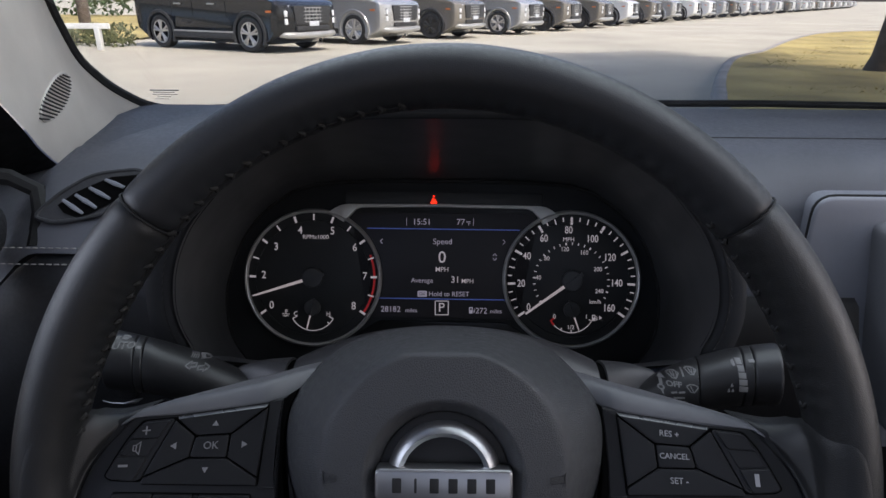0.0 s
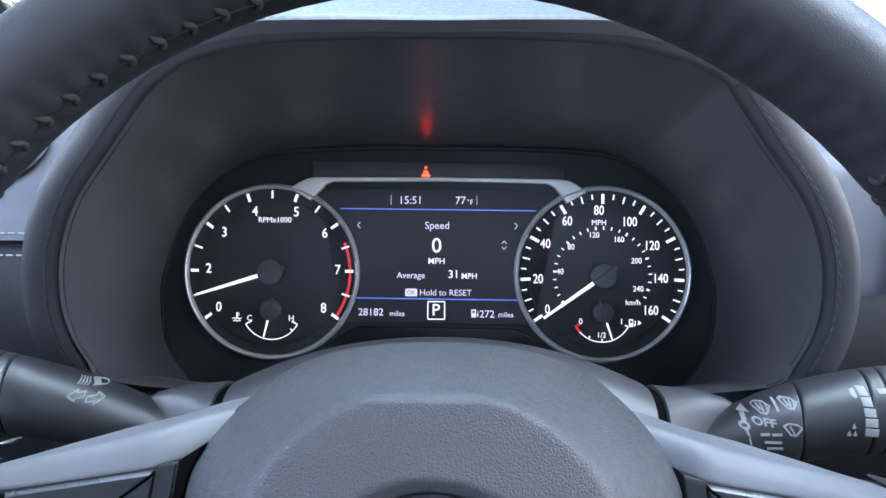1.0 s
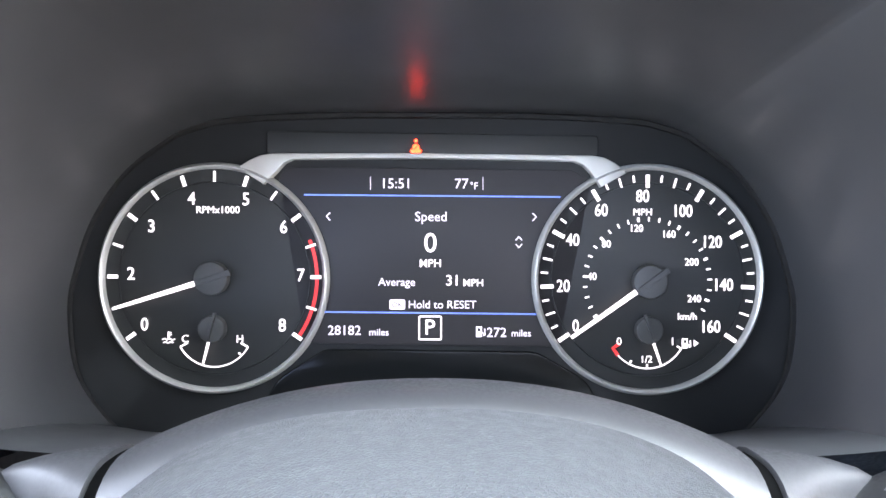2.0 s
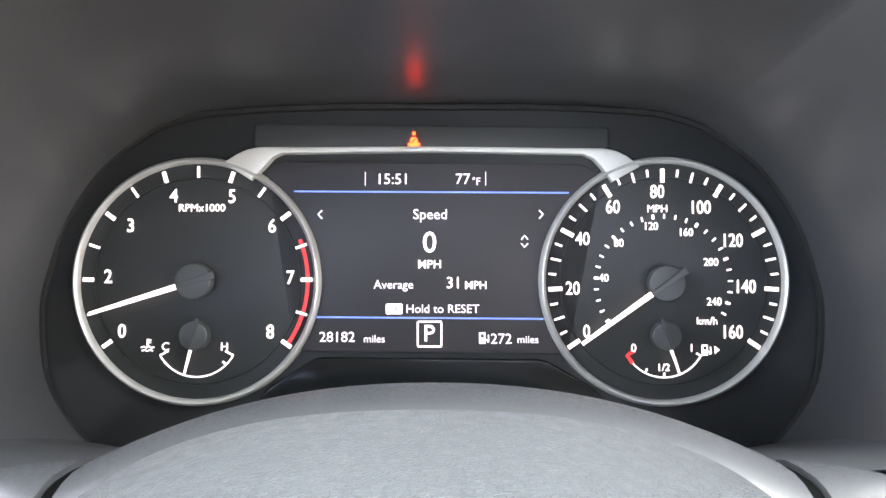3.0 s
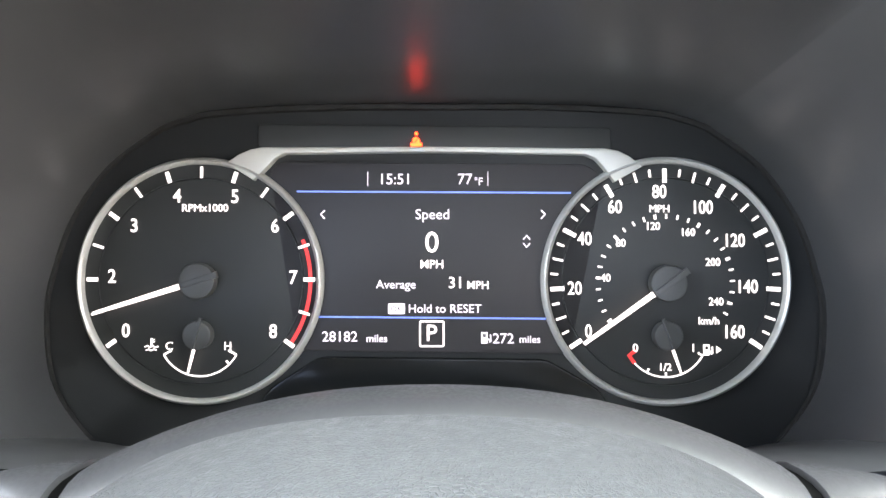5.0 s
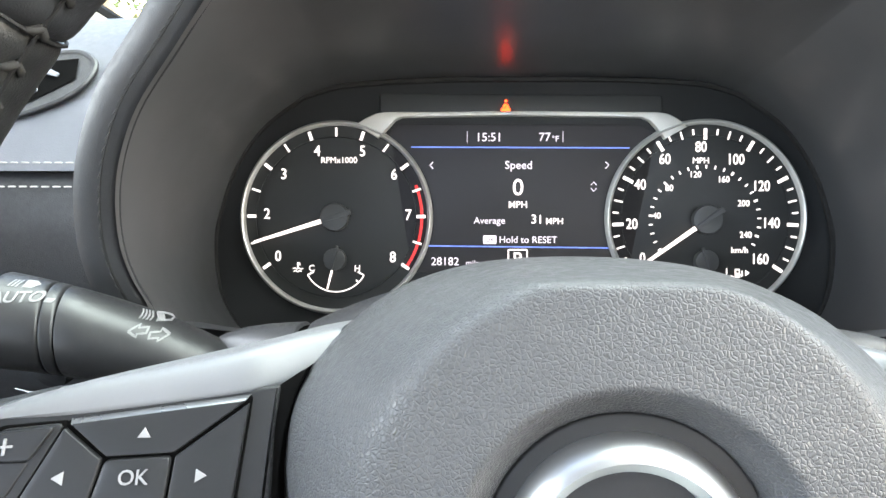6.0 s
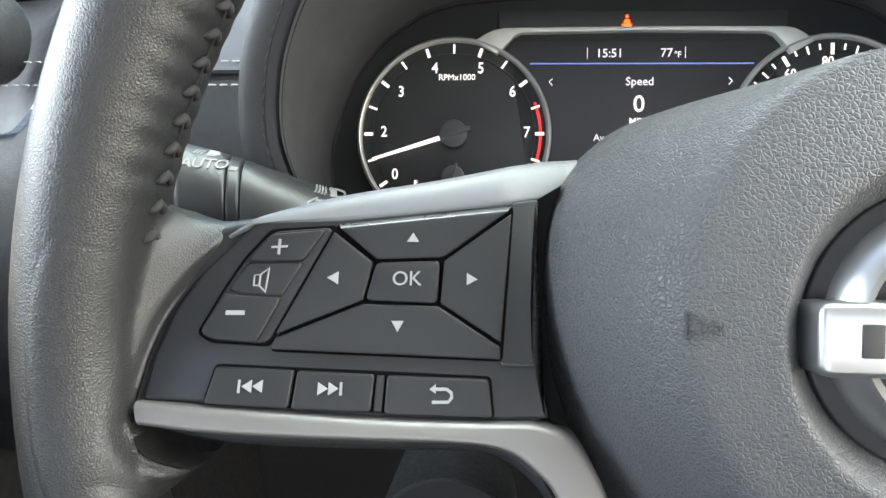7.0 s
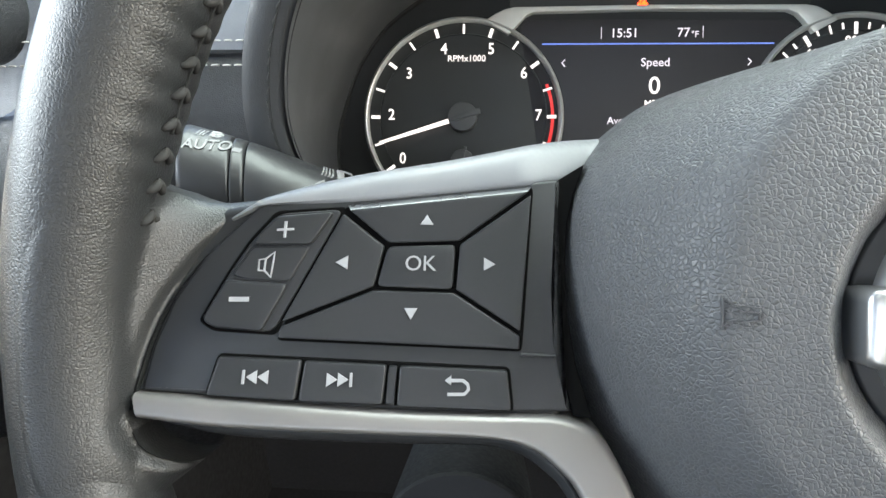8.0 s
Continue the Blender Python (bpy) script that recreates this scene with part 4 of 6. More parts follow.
def wiper_sign(x, z, s, spray):
    fan = [(-1, 0.35), (-0.45, 0.75), (0.45, 0.75), (1, 0.35), (0.30, -0.75), (-0.30, -0.75), (-1, 0.35)]
    sign("wiper_sign", [(x + a * s, z + b * s) for a, b in fan], 0.0006)
    sign("blade", [(x + 0.25 * s, z - 0.85 * s), (x - 0.35 * s, z + 0.45 * s)], 0.0005)
    for k in range(spray):
        sign("spray_line", [(x + (k * 0.5 - 0.3) * s, z + 0.55 * s), (x + (k * 0.35 - 0.2) * s, z - 0.35 * s)], 0.0004)


wiper_sign(0.1360, -0.0495, 0.0026, 3)
wiper_sign(0.1444, -0.0466, 0.0024, 3)
sign("rear_bar", [(0.1405, -0.0455), (0.1403, -0.0500)], 0.0008)
wiper_sign(0.1437, -0.0559, 0.0028, 0)
for k in range(5):
    wide, z = 0.0012 + 0.0002 * k, -0.0391 - 0.0037 * k
    x = 0.1668 + 0.0002 * k
    block("speed_bar", [(x - wide, z + 0.0016), (x + wide, z + 0.0017), (x + wide, z - 0.0014), (x - wide, z - 0.0015)], RF, right_lever)
block("drop_sign", [(0.1630, -0.0408), (0.1636, -0.0388), (0.1647, -0.0384), (0.1648, -0.0412), (0.1640, -0.0420)], RF, right_lever)
for x, z in ((0.1622, -0.0520), (0.1608, -0.0550), (0.1626, -0.0548)):
    block("drop_sign", [(x - 0.0006, z - 0.0008), (x + 0.0001, z + 0.0011), (x + 0.0007, z - 0.0006), (x, z - 0.0012)], RF, right_lever)
sign("mark", [(0.1712, -0.0385), (0.1738, -0.0381)], 0.0016)

# ---- steering wheel ----
wheel = thing("steering_wheel", (WX, -0.2, WZ), "black leather steering wheel with silver trim and thumb buttons", "steering wheel")
RIM, THICK = 0.1706, 0.0134


def rim_at(deg):
    """Ring radius, section half-width and half-depth of the rim at an angle; thumb rests swell at ten and two."""
    bump = math.exp(-((deg % 360 - 150) / 16) ** 2) + math.exp(-((deg % 360 - 30) / 16) ** 2)
    dip = math.exp(-((deg % 360 - 187) / 13) ** 2) + math.exp(-(((deg + 7 + 180) % 360 - 180) / 13) ** 2)
    return RIM - 0.0006 * bump + 0.0022 * dip, THICK + 0.0008 * bump - 0.0018 * dip, 0.0165 + 0.0006 * bump - 0.002 * dip


def rim_point(deg, sec, swell=1.0):
    r0, w, d = rim_at(deg)
    r = r0 + w * swell * math.cos(radians(sec))
    y = WY - d * swell * math.sin(radians(sec))
    up = math.sin(radians(deg))
    return Vector((WX + r * math.cos(radians(deg)), y, WZ + r * up * (0.99 + 0.022 * up * up if up > 0 else 1.0)))


def stitch_phase(deg):
    """Number of stitches from the top joint to an angle; they lie closer below the thumb rest."""
    return (deg - 97) / 3.2 if 8 < deg < 148.2 else 16 + (deg - 148.2) / 2.3


def seam_sec(deg):
    """Where the seam lies on the rim's section: on the face at the top, inside at the sides."""
    u = max(0.0, min(1.0, (abs(deg % 360 - 90) - 30) / 45)) if deg > 0 and deg < 180 else 1.0
    return 166 + 15 * u * u * (3 - 2 * u)


def rim_part(name, a0, a1, mat, label):
    rings, steps = [], int((a1 - a0) / 0.4)
    for k in range(steps + 1):
        deg = a0 + (a1 - a0) * k / steps
        ends = min(k, steps - k)
        sw = (0.93, 0.965, 0.985, 0.995, 1.0)[min(ends, 4)]
        row = []
        for j in range(56):
            sec = 360 * j / 56
            pull = math.exp(-((sec - 178) / 22) ** 2)
            fold = math.sin(deg * 1.7 + 2.2 * math.sin(sec * 0.11)) * math.exp(-((sec - 130) / 30) ** 2) * 0.003
            pucker = math.exp(-((sec - seam_sec(deg)) / 30) ** 2) * math.cos(2 * math.pi * stitch_phase(deg)) * max(0.0, min(1.0, (173 - deg) / 4, (deg - 8) / 4))
            crease = noise.noise(Vector((deg * 1.1, sec * 0.03, 3.0))) * math.exp(-((sec - 140) / 34) ** 2)
            row.append(rim_point(deg, sec, sw - pull * 0.02 - pucker * 0.024 + fold * 0.5 + crease * 0.005))
        rings.append(row)
    return part(name, loft(rings), mat, wheel, label, 60)


rim_part("rim_top", 41.3, 138.7, LEATHER_TOP, "smooth black leather top of the rim")
rim_part("rim_left", 139.0, 231.0, LEATHER, "grained black leather grip")
rim_part("rim_right", -51.0, 41.0, LEATHER, "grained black leather grip")
rim_part("rim_bottom", 231.3, 308.7, LEATHER_TOP, "smooth black leather bottom of the rim")
for a in (41.15, 138.85, -51.15, 231.15):
    part("seam", tube([rim_point(a, 360 * j / 28, 0.985) for j in range(29)], 0.0005, 5), RUBBER, wheel, "dark joint line")
# cross stitching round the inside of the rim
bm = tube([(-0.0008, 0, -0.0004), (0.0004, 0, 0.0), (0.0016, 0, 0.0001), (0.0028, 0, -0.0002), (0.0037, 0, -0.0010)], [0.0005, 0.0009, 0.0010, 0.0008, 0.0004], 7)
wheel_stitch = bpy.data.meshes.new("stitch")
bm.to_mesh(wheel_stitch)
bm.free()
wheel_stitch.materials.append(THREAD)
for p in wheel_stitch.polygons:
    p.use_smooth = True


for a0, a1, pitch in ((97, 148, 3.2), (148.2, 174, 2.3), (12, 47, 3.2), (200, 225, 2.3), (-45, -20, 2.3)):
    for k in range(int((a1 - a0) / pitch) + 1):
        deg = a0 + pitch * k
        SEC = seam_sec(deg)
        p, q = rim_point(deg, SEC), rim_point(deg + 1, SEC)
        out = (rim_point(deg, SEC, 1.2) - p).normalized()
        along = (q - p).normalized()
        across = out.cross(along)
        for side in (1, -1):
            d = (across * side + along * 0.85).normalized()
            ob = new("stitch", wheel_stitch)
            ob.parent = wheel
            m = Matrix((d, out.cross(d), out)).transposed().to_4x4()
            ob.matrix_basis = Matrix.Translation(p - ORIGIN[wheel] - along * 0.0012) @ m
part("rim_seam", tube([rim_point(97 + k * 1.8, seam_sec(97 + k * 1.8), 1.003) for k in range(40)], 0.0004, 5), RUBBER, wheel, "dark leather joint")

# airbag cover
half = [(0.0, -0.0185), (0.018, -0.0192), (0.033, -0.0215), (0.047, -0.0260), (0.058, -0.0325), (0.067, -0.0425), (0.0725, -0.0530), (0.0748, -0.0645), (0.0748, -0.0745), (0.0734, -0.0840), (0.0690, -0.0995), (0.061, -0.1170), (0.050, -0.133), (0.035, -0.146), (0.018, -0.153)]
cover_line = spline([(WX + x, z) for x, z in half] + [(WX, -0.155)] + [(WX - x, z) for x, z in reversed(half[1:])], 5)
BZ = -0.0725
# centre of the badge
EZ = BZ - 0.0022


PLATEAU = 0.0525


def cover_y(x, z, s):
    """A round front plateau, a sloping shoulder out to the outline and a conical recess for the badge."""
    lift = max(0.0, min(1.0, (z + 0.055) / 0.035))
    y0 = -0.199 + 0.022 * lift * lift * (3 - 2 * lift)
    r = math.hypot(x - WX, z - BZ)
    outer = r / max(s, 0.02)
    flat = -0.2365 + 0.0035 * (r / PLATEAU) ** 2
    w = (outer - r) / max(0.004, outer - PLATEAU)
    slope = y0 + (-0.2325 - y0) * max(0.0, w) ** 0.75
    k = 0.0035
    h = max(k - abs(flat - slope), 0.0) / k
    y = max(flat, slope) + h * h * k * 0.25
    t = max(0.0, (0.0335 - math.hypot(x - WX, z - EZ)) / 0.0062)
    return y + 0.0085 * min(1.0, t) ** 1.1


part("airbag_cover", dome(cover_line, (WX, BZ), cover_y, 64, back=-0.165), COVER, wheel, "grained dark grey airbag cover", 70)


def cover_front(x, z):
    a = math.atan2(z - BZ, x - WX)
    best = min(cover_line, key=lambda p: abs((math.atan2(p[1] - BZ, p[0] - WX) - a + math.pi) % (2 * math.pi) - math.pi))
    return cover_y(x, z, math.hypot(x - WX, z - BZ) / math.hypot(best[0] - WX, best[1] - BZ))


# badge: a plain ring crossed by a plain bar with dark blocks
badge = part("badge", slab(circle(WX, EZ, 0.0275, 64), -0.2285, 0.004, 0.0006), PLASTIC, wheel, "round dark badge base")
ring = []
for r, y in ((0.0172, -0.2280), (0.0177, -0.2325), (0.0197, -0.2342), (0.0220, -0.2328), (0.0245, -0.2275)):
    ring.append([(WX + r * math.cos(a), y, EZ + r * math.sin(a)) for a in (2 * math.pi * k / 72 for k in range(72))])
part("badge_ring", loft(ring, caps=False), CHROME, badge, "polished silver ring")
part("badge_bar", slab(soft([(WX - 0.0284, EZ - 0.0078), (WX + 0.0284, EZ - 0.0078), (WX + 0.0284, EZ + 0.0056), (WX - 0.0284, EZ + 0.0056)], 0.0024), -0.2367, 0.009, 0.0012), CHROME, badge, "polished silver bar")
for k in range(6):
    x = WX - 0.0193 + 0.0077 * k
    w = 0.0005 if k == 1 else 0.0019
    part("badge_block", slab(soft([(x - w, EZ - 0.0041), (x + w, EZ - 0.0041), (x + w, EZ + 0.0019), (x - w, EZ + 0.0019)], 0.0004), -0.2370, 0.0006, 0.0001), ENGRAVE, badge, "dark inlaid block")
# pressed horn signs
for side in (-1, 1):
    for line in ([(0.0505, -0.0712), (0.0505, -0.0768)], [(0.0505, -0.0714), (0.0490, -0.0724), (0.0440, -0.0729)], [(0.0505, -0.0764), (0.0495, -0.0752), (0.0480, -0.0748)], [(0.0480, -0.0735), (0.0448, -0.0737), (0.0446, -0.0750), (0.0475, -0.0754)]):
        part("horn_sign", strip([(WX + side * x, z) for x, z in line], 0.0002, lambda x, z: cover_front(x, z) + 0.00005, 0.0006), PRESSED, wheel, "pressed horn sign")


def pod(x, z):
    return -0.211 + 0.13 * (x + 0.1) + 0.28 * (z + 0.066)


def lifted(h):
    return lambda x, z: pod(x, z) - h


# the right spoke sits a little lower and nearer the hub than the left one's mirror image
RIGHT_DX, RIGHT_DZ = -0.0022, -0.0025


def side_part(name, build, mat, parent, label, side):
    """A piece drawn on the left spoke, or its mirror image on the right one."""
    bm = build()
    if side > 0:
        mirrored(bm, WX + RIGHT_DX / 2)
        bmesh.ops.translate(bm, verts=bm.verts, vec=(0, 0, RIGHT_DZ))
    return part(name, bm, mat, parent, label)


BODY = [(-0.1480, -0.0575), (-0.134, -0.0545), (-0.1162, -0.0530), (-0.0930, -0.0505), (-0.0740, -0.0487), (-0.0740, -0.060), (-0.0740, -0.085), (-0.0715, -0.0985), (-0.0787, -0.1000), (-0.0876, -0.1000), (-0.1042, -0.0992), (-0.1259, -0.0984), (-0.146, -0.0974), (-0.1600, -0.0955), (-0.164, -0.080), (-0.160, -0.062)]
ARM_TOP = [(-0.1405, -0.0572), (-0.1374, -0.0548), (-0.1335, -0.0528), (-0.1167, -0.0482), (-0.0949, -0.0442), (-0.0780, -0.0405), (-0.0690, -0.0385), (-0.0600, -0.0372)]
ARM_LOW = [(-0.1410, -0.0588), (-0.1374, -0.0570), (-0.1340, -0.0558), (-0.1162, -0.0549), (-0.0930, -0.0524), (-0.0780, -0.0506), (-0.0690, -0.0493), (-0.0610, -0.0490)]
PANEL = [(-0.1345, -0.0545), (-0.1162, -0.0538), (-0.0775, -0.0497), (-0.0712, -0.0488), (-0.0721, -0.0615), (-0.0726, -0.0733), (-0.0723, -0.0846), (-0.0696, -0.0970), (-0.0815, -0.0970), (-0.1045, -0.0962), (-0.1244, -0.0948), (-0.1413, -0.0934), (-0.1548, -0.0926), (-0.1536, -0.0837), (-0.1507, -0.0749), (-0.1452, -0.0658), (-0.1393, -0.0593)]
UP = [(-0.1163, -0.0562), (-0.0782, -0.0517), (-0.0930, -0.0626), (-0.1078, -0.0631)]
LEFT = [(-0.1176, -0.0571), (-0.1087, -0.0638), (-0.1104, -0.0721), (-0.1284, -0.0792)]
RIGHT = [(-0.0777, -0.0525), (-0.0801, -0.0810), (-0.0934, -0.0727), (-0.0928, -0.0634)]
DOWN = [(-0.1104, -0.0729), (-0.0938, -0.0734), (-0.0802, -0.0820), (-0.0802, -0.0845), (-0.1289, -0.0823), (-0.1286, -0.0802)]
OKAY = [(-0.1079, -0.0639), (-0.0938, -0.0634), (-0.0942, -0.0727), (-0.1098, -0.0721)]
VOLUME = [(-0.1313, -0.0572), (-0.1178, -0.0561), (-0.1301, -0.0814), (-0.1419, -0.0806), (-0.1446, -0.0790), (-0.1403, -0.0702), (-0.1365, -0.0635)]
VOL_TOP = [(-0.1310, -0.0577), (-0.1195, -0.0567), (-0.1237, -0.0636), (-0.1356, -0.0637), (-0.1339, -0.0607)]
VOL_MID = [(-0.1357, -0.0640), (-0.1239, -0.0639), (-0.1276, -0.0713), (-0.1364, -0.0709), (-0.1394, -0.0700)]
VOL_LOW = [(-0.1366, -0.0712), (-0.1278, -0.0717), (-0.1322, -0.0811), (-0.1419, -0.0802), (-0.1441, -0.0787), (-0.1402, -0.0708)]
LIP = [(-0.0799, -0.0854), (-0.0727, -0.0858), (-0.0727, -0.0863), (-0.0799, -0.0860)]
SLOT = [(-0.1065, -0.0878), (-0.1049, -0.0879), (-0.1052, -0.0952), (-0.1069, -0.0951)]
CROSS_SHADE = [(-0.1172, -0.0553), (-0.0771, -0.0507), (-0.0796, -0.0852), (-0.1296, -0.0830)]
ROCKER_SHADE = [(-0.1319, -0.0566), (-0.1171, -0.0555), (-0.1296, -0.0820), (-0.1422, -0.0812), (-0.1453, -0.0792), (-0.1408, -0.0698), (-0.1370, -0.0630)]
KEY_SHADE = [(-0.1406, -0.0854), (-0.0821, -0.0882), (-0.0812, -0.0968), (-0.1424, -0.0934)]
PREV = [(-0.1401, -0.0859), (-0.1239, -0.0867), (-0.1246, -0.0942), (-0.1418, -0.0931)]
NEXT = [(-0.1232, -0.0868), (-0.1070, -0.0876), (-0.1075, -0.0950), (-0.1239, -0.0943)]
BACK = [(-0.1043, -0.0878), (-0.0827, -0.0887), (-0.0818, -0.0963), (-0.1046, -0.0953)]
TRIM_TOP = [(-0.1553, -0.0926), (-0.1413, -0.0938), (-0.1244, -0.0952), (-0.1045, -0.0966), (-0.0815, -0.0974), (-0.0715, -0.0978), (-0.0650, -0.1005), (-0.0600, -0.1070), (-0.0555, -0.1180), (-0.0490, -0.1400), (-0.0440, -0.1560)]
TRIM_LOW = [(-0.1540, -0.0972), (-0.1413, -0.0988), (-0.1244, -0.0999), (-0.1045, -0.1008), (-0.0860, -0.1016), (-0.0777, -0.1036), (-0.0727, -0.1072), (-0.0690, -0.1112), (-0.0652, -0.1200), (-0.0610, -0.1380), (-0.0560, -0.1560)]
UNDER_LOW = [(-0.1500, -0.1000), (-0.1400, -0.1022), (-0.1244, -0.1034), (-0.1045, -0.1042), (-0.0870, -0.1048), (-0.0795, -0.1066), (-0.0745, -0.1100), (-0.0710, -0.1135), (-0.0670, -0.1210), (-0.0630, -0.1380), (-0.0580, -0.1560)]


def ribbon(top, low, front, thick, r, n=4, r_low=None, top_thick=None, crown=0.0):
    """A moulded strip between two lines, with rounded long edges."""
    r_low = r_low or r
    a, b = spline(top, 4, False), spline(low, 4, False)
    rings = []
    for p, q in zip(a, b):
        wide = math.hypot(q[0] - p[0], q[1] - p[1])
        ring = [(p[0], front(*p) + (top_thick(p[0]) if top_thick else thick), p[1])]
        for k in range(n + 1):
            ang = math.pi / 2 * k / n
            t = crown * (1 - math.cos(ang)) if crown else min(0.45, r * (1 - math.cos(ang)) / wide)
            x, z = p[0] + (q[0] - p[0]) * t, p[1] + (q[1] - p[1]) * t
            ring.append((x, front(x, z) + r * (1 - math.sin(ang)), z))
        for k in range(n, -1, -1):
            ang = math.pi / 2 * k / n
            t = 1 - min(0.2 if crown else 0.45, r_low * (1 - math.cos(ang)) / wide)
            x, z = p[0] + (q[0] - p[0]) * t, p[1] + (q[1] - p[1]) * t
            ring.append((x, front(x, z) + r_low * (1 - math.sin(ang)), z))
        ring.append((q[0], front(*q) + thick, q[1]))
        rings.append(ring)
    return loft(rings)


def raised(line, h, r, corner=0.0009, scoop=0.0):
    """A key cap over an outline: a rolled edge of radius r and a face that is scooped, or crowned where scoop is negative."""
    def build():
        outline = soft(line, corner)
        cx, cz = (sum(p[k] for p in outline) / len(outline) for k in (0, 1))
        reach = [math.hypot(x - cx, z - cz) for x, z in outline]
        rings = [[(x, pod(x, z) + 0.0012, z) for x, z in outline]]
        for d in [r * (1 - math.cos(math.pi / 2 * k / 4)) for k in range(5)] + [None] * 7:
            row = []
            step = len(rings) - 5
            for (x, z), far in zip(outline, reach):
                u = 1 - (d if d is not None else r + (far - r) * min(0.97, (step / 7) ** 0.8)) / far
                edge = far * (1 - u)
                roll = r - math.sqrt(max(0.0, r * r - max(0.0, r - edge) ** 2))
                px, pz = cx + (x - cx) * u, cz + (z - cz) * u
                row.append((px, pod(px, pz) - h + roll + scoop * (1 - u * u), pz))
            rings.append(row)
        return loft(rings)
    return build


for side in (-1, 1):
    side_part("spoke", lambda: slab(spline(BODY, 4), lambda x, z: pod(x, z) + 0.0014, 0.022, 0.002, steps=3), PLASTIC, wheel, "dark plastic body of the spoke", side)
    side_part("spoke_arm", lambda: ribbon(ARM_TOP, ARM_LOW, lambda x, z: pod(x, z) - 0.0003 + 0.009 * max(0.0, min(1.0, (x + 0.078) / 0.016)), 0.022, 0.0055, 6, 0.0016, lambda x: 0.0085 + 0.0125 * max(0.0, min(1.0, (x + 0.117) / 0.022)), 0.78), SPOKE, wheel, "grey satin upper arm of the spoke", side)
    pod_ob = side_part("button_panel", lambda: slab(soft(PANEL, 0.001), lifted(-0.0002), 0.004, 0.0008), PLASTIC, wheel, "satin black button panel", side)
    side_part("spoke_trim", lambda: ribbon(TRIM_TOP, TRIM_LOW, lifted(0.0020), 0.012, 0.0016, 6), TRIM_SILVER, wheel, "satin silver trim strip", side)
    side_part("spoke_underside", lambda: ribbon([(x, z + 0.002) for x, z in TRIM_LOW], UNDER_LOW, lifted(-0.003), 0.016, 0.003), PLASTIC, wheel, "dark underside of the spoke", side)
    # a black plate paints the shade between panel and airbag cover
    side_part("gap", lambda: slab([(-0.0716, -0.0490), (-0.0655, -0.0452), (-0.0680, -0.0516), (-0.0697, -0.0591), (-0.0703, -0.0675), (-0.0700, -0.0779), (-0.0684, -0.0880), (-0.0652, -0.0985), (-0.0690, -0.0980), (-0.0728, -0.0846), (-0.0732, -0.0733), (-0.0727, -0.0615)], lambda x, z: pod(x, z) + 0.0010, 0.006, 0.0004), SHADE_BLACK, wheel, "dark gap beside the airbag cover", side)
    # black sheets on the panel face paint the shade between the buttons
    for name, line in (("cross_recess", CROSS_SHADE), ("rocker_recess", ROCKER_SHADE), ("key_recess", KEY_SHADE)):
        side_part(name, lambda: slab(soft(line, 0.0012), lifted(0.0), 0.002, 0.0001), SHADE_BLACK, wheel, "dark joint round the buttons", side)
    side_part("key_divider", raised(SLOT, 0.0006, 0.0003, 0.0003), BUTTON, wheel, "", side)
    names = ("up_button", "left_button", "right_button", "down_button", "ok_button") if side < 0 else ("resume_button", "outer_button", "inner_button", "set_button", "cancel_button")
    obs = {}
    for name, line, h in zip(names, (UP, LEFT, RIGHT, DOWN, OKAY), (0.0012, 0.0012, 0.0012, 0.0012, 0.0011)):
        obs[name] = side_part(name, raised(line, h, 0.0004, 0.0012 if line is OKAY else 0.0004, -0.0005 if line is OKAY else -0.0001), BUTTON, wheel, "", side)
    for name, p0, p1, q0, q1, h in ((names[0], (-0.1168, -0.0553), (-0.0776, -0.0507), (-0.1161, -0.0563), (-0.0785, -0.0518), 0.0012),):
        def chamfer():
            rings = []
            for t in [k / 8 for k in range(9)]:
                a0, b0 = Vector(p0).lerp(Vector(p1), t), Vector(q0).lerp(Vector(q1), t)
                rings.append([(a0.x, pod(*a0) + 0.001, a0.y), (a0.x, pod(*a0) - 0.0001, a0.y), (b0.x, pod(*b0) - h, b0.y), (b0.x, pod(*b0) + 0.001, b0.y)])
            return loft(rings)
        side_part("bevel", chamfer, EDGE_HIGHLIGHT, obs[name], "", side)
    rocker = side_part("volume_rocker" if side < 0 else "distance_rocker", raised(VOLUME, 0.0005, 0.0004, 0.0020), BUTTON, wheel, "", side)
    for line, h in ((VOL_TOP, 0.0016), (VOL_MID, 0.0010), (VOL_LOW, 0.0016)):
        side_part("key_face", raised(line, h, 0.0006, 0.0010), BUTTON, rocker, "", side)
    side_part("panel_lip", lambda: slab(LIP, lifted(0.0006), 0.002, 0.0003), BUTTON, wheel, "", side)
    keys_low = [side_part(name, raised(line, 0.0012, 0.0005, 0.0006, 0.0002), BUTTON, wheel, "", side) for name, line in zip(("previous_button", "next_button", "back_button"), (PREV, NEXT, BACK))]
    if side < 0:
        H = 0.0013
        bt = lambda x, z: pod(x, z) - H
        bo = lambda x, z: pod(x, z) - 0.0016
        part("sign", slab([(-0.1013, -0.0592), (-0.0985, -0.0592), (-0.0999, -0.0571)], lambda x, z: bt(x, z) - 0.0003, 0.0003, 0.0001), PRINT, obs["up_button"])
        part("sign", slab([(-0.1039, -0.0764), (-0.1012, -0.0764), (-0.1025, -0.0787)], lambda x, z: bt(x, z) - 0.0003, 0.0003, 0.0001), PRINT, obs["down_button"])
        part("sign", slab([(-0.1159, -0.0658), (-0.1159, -0.0686), (-0.1184, -0.0672)], lambda x, z: bt(x, z) - 0.0003, 0.0003, 0.0001), PRINT, obs["left_button"])
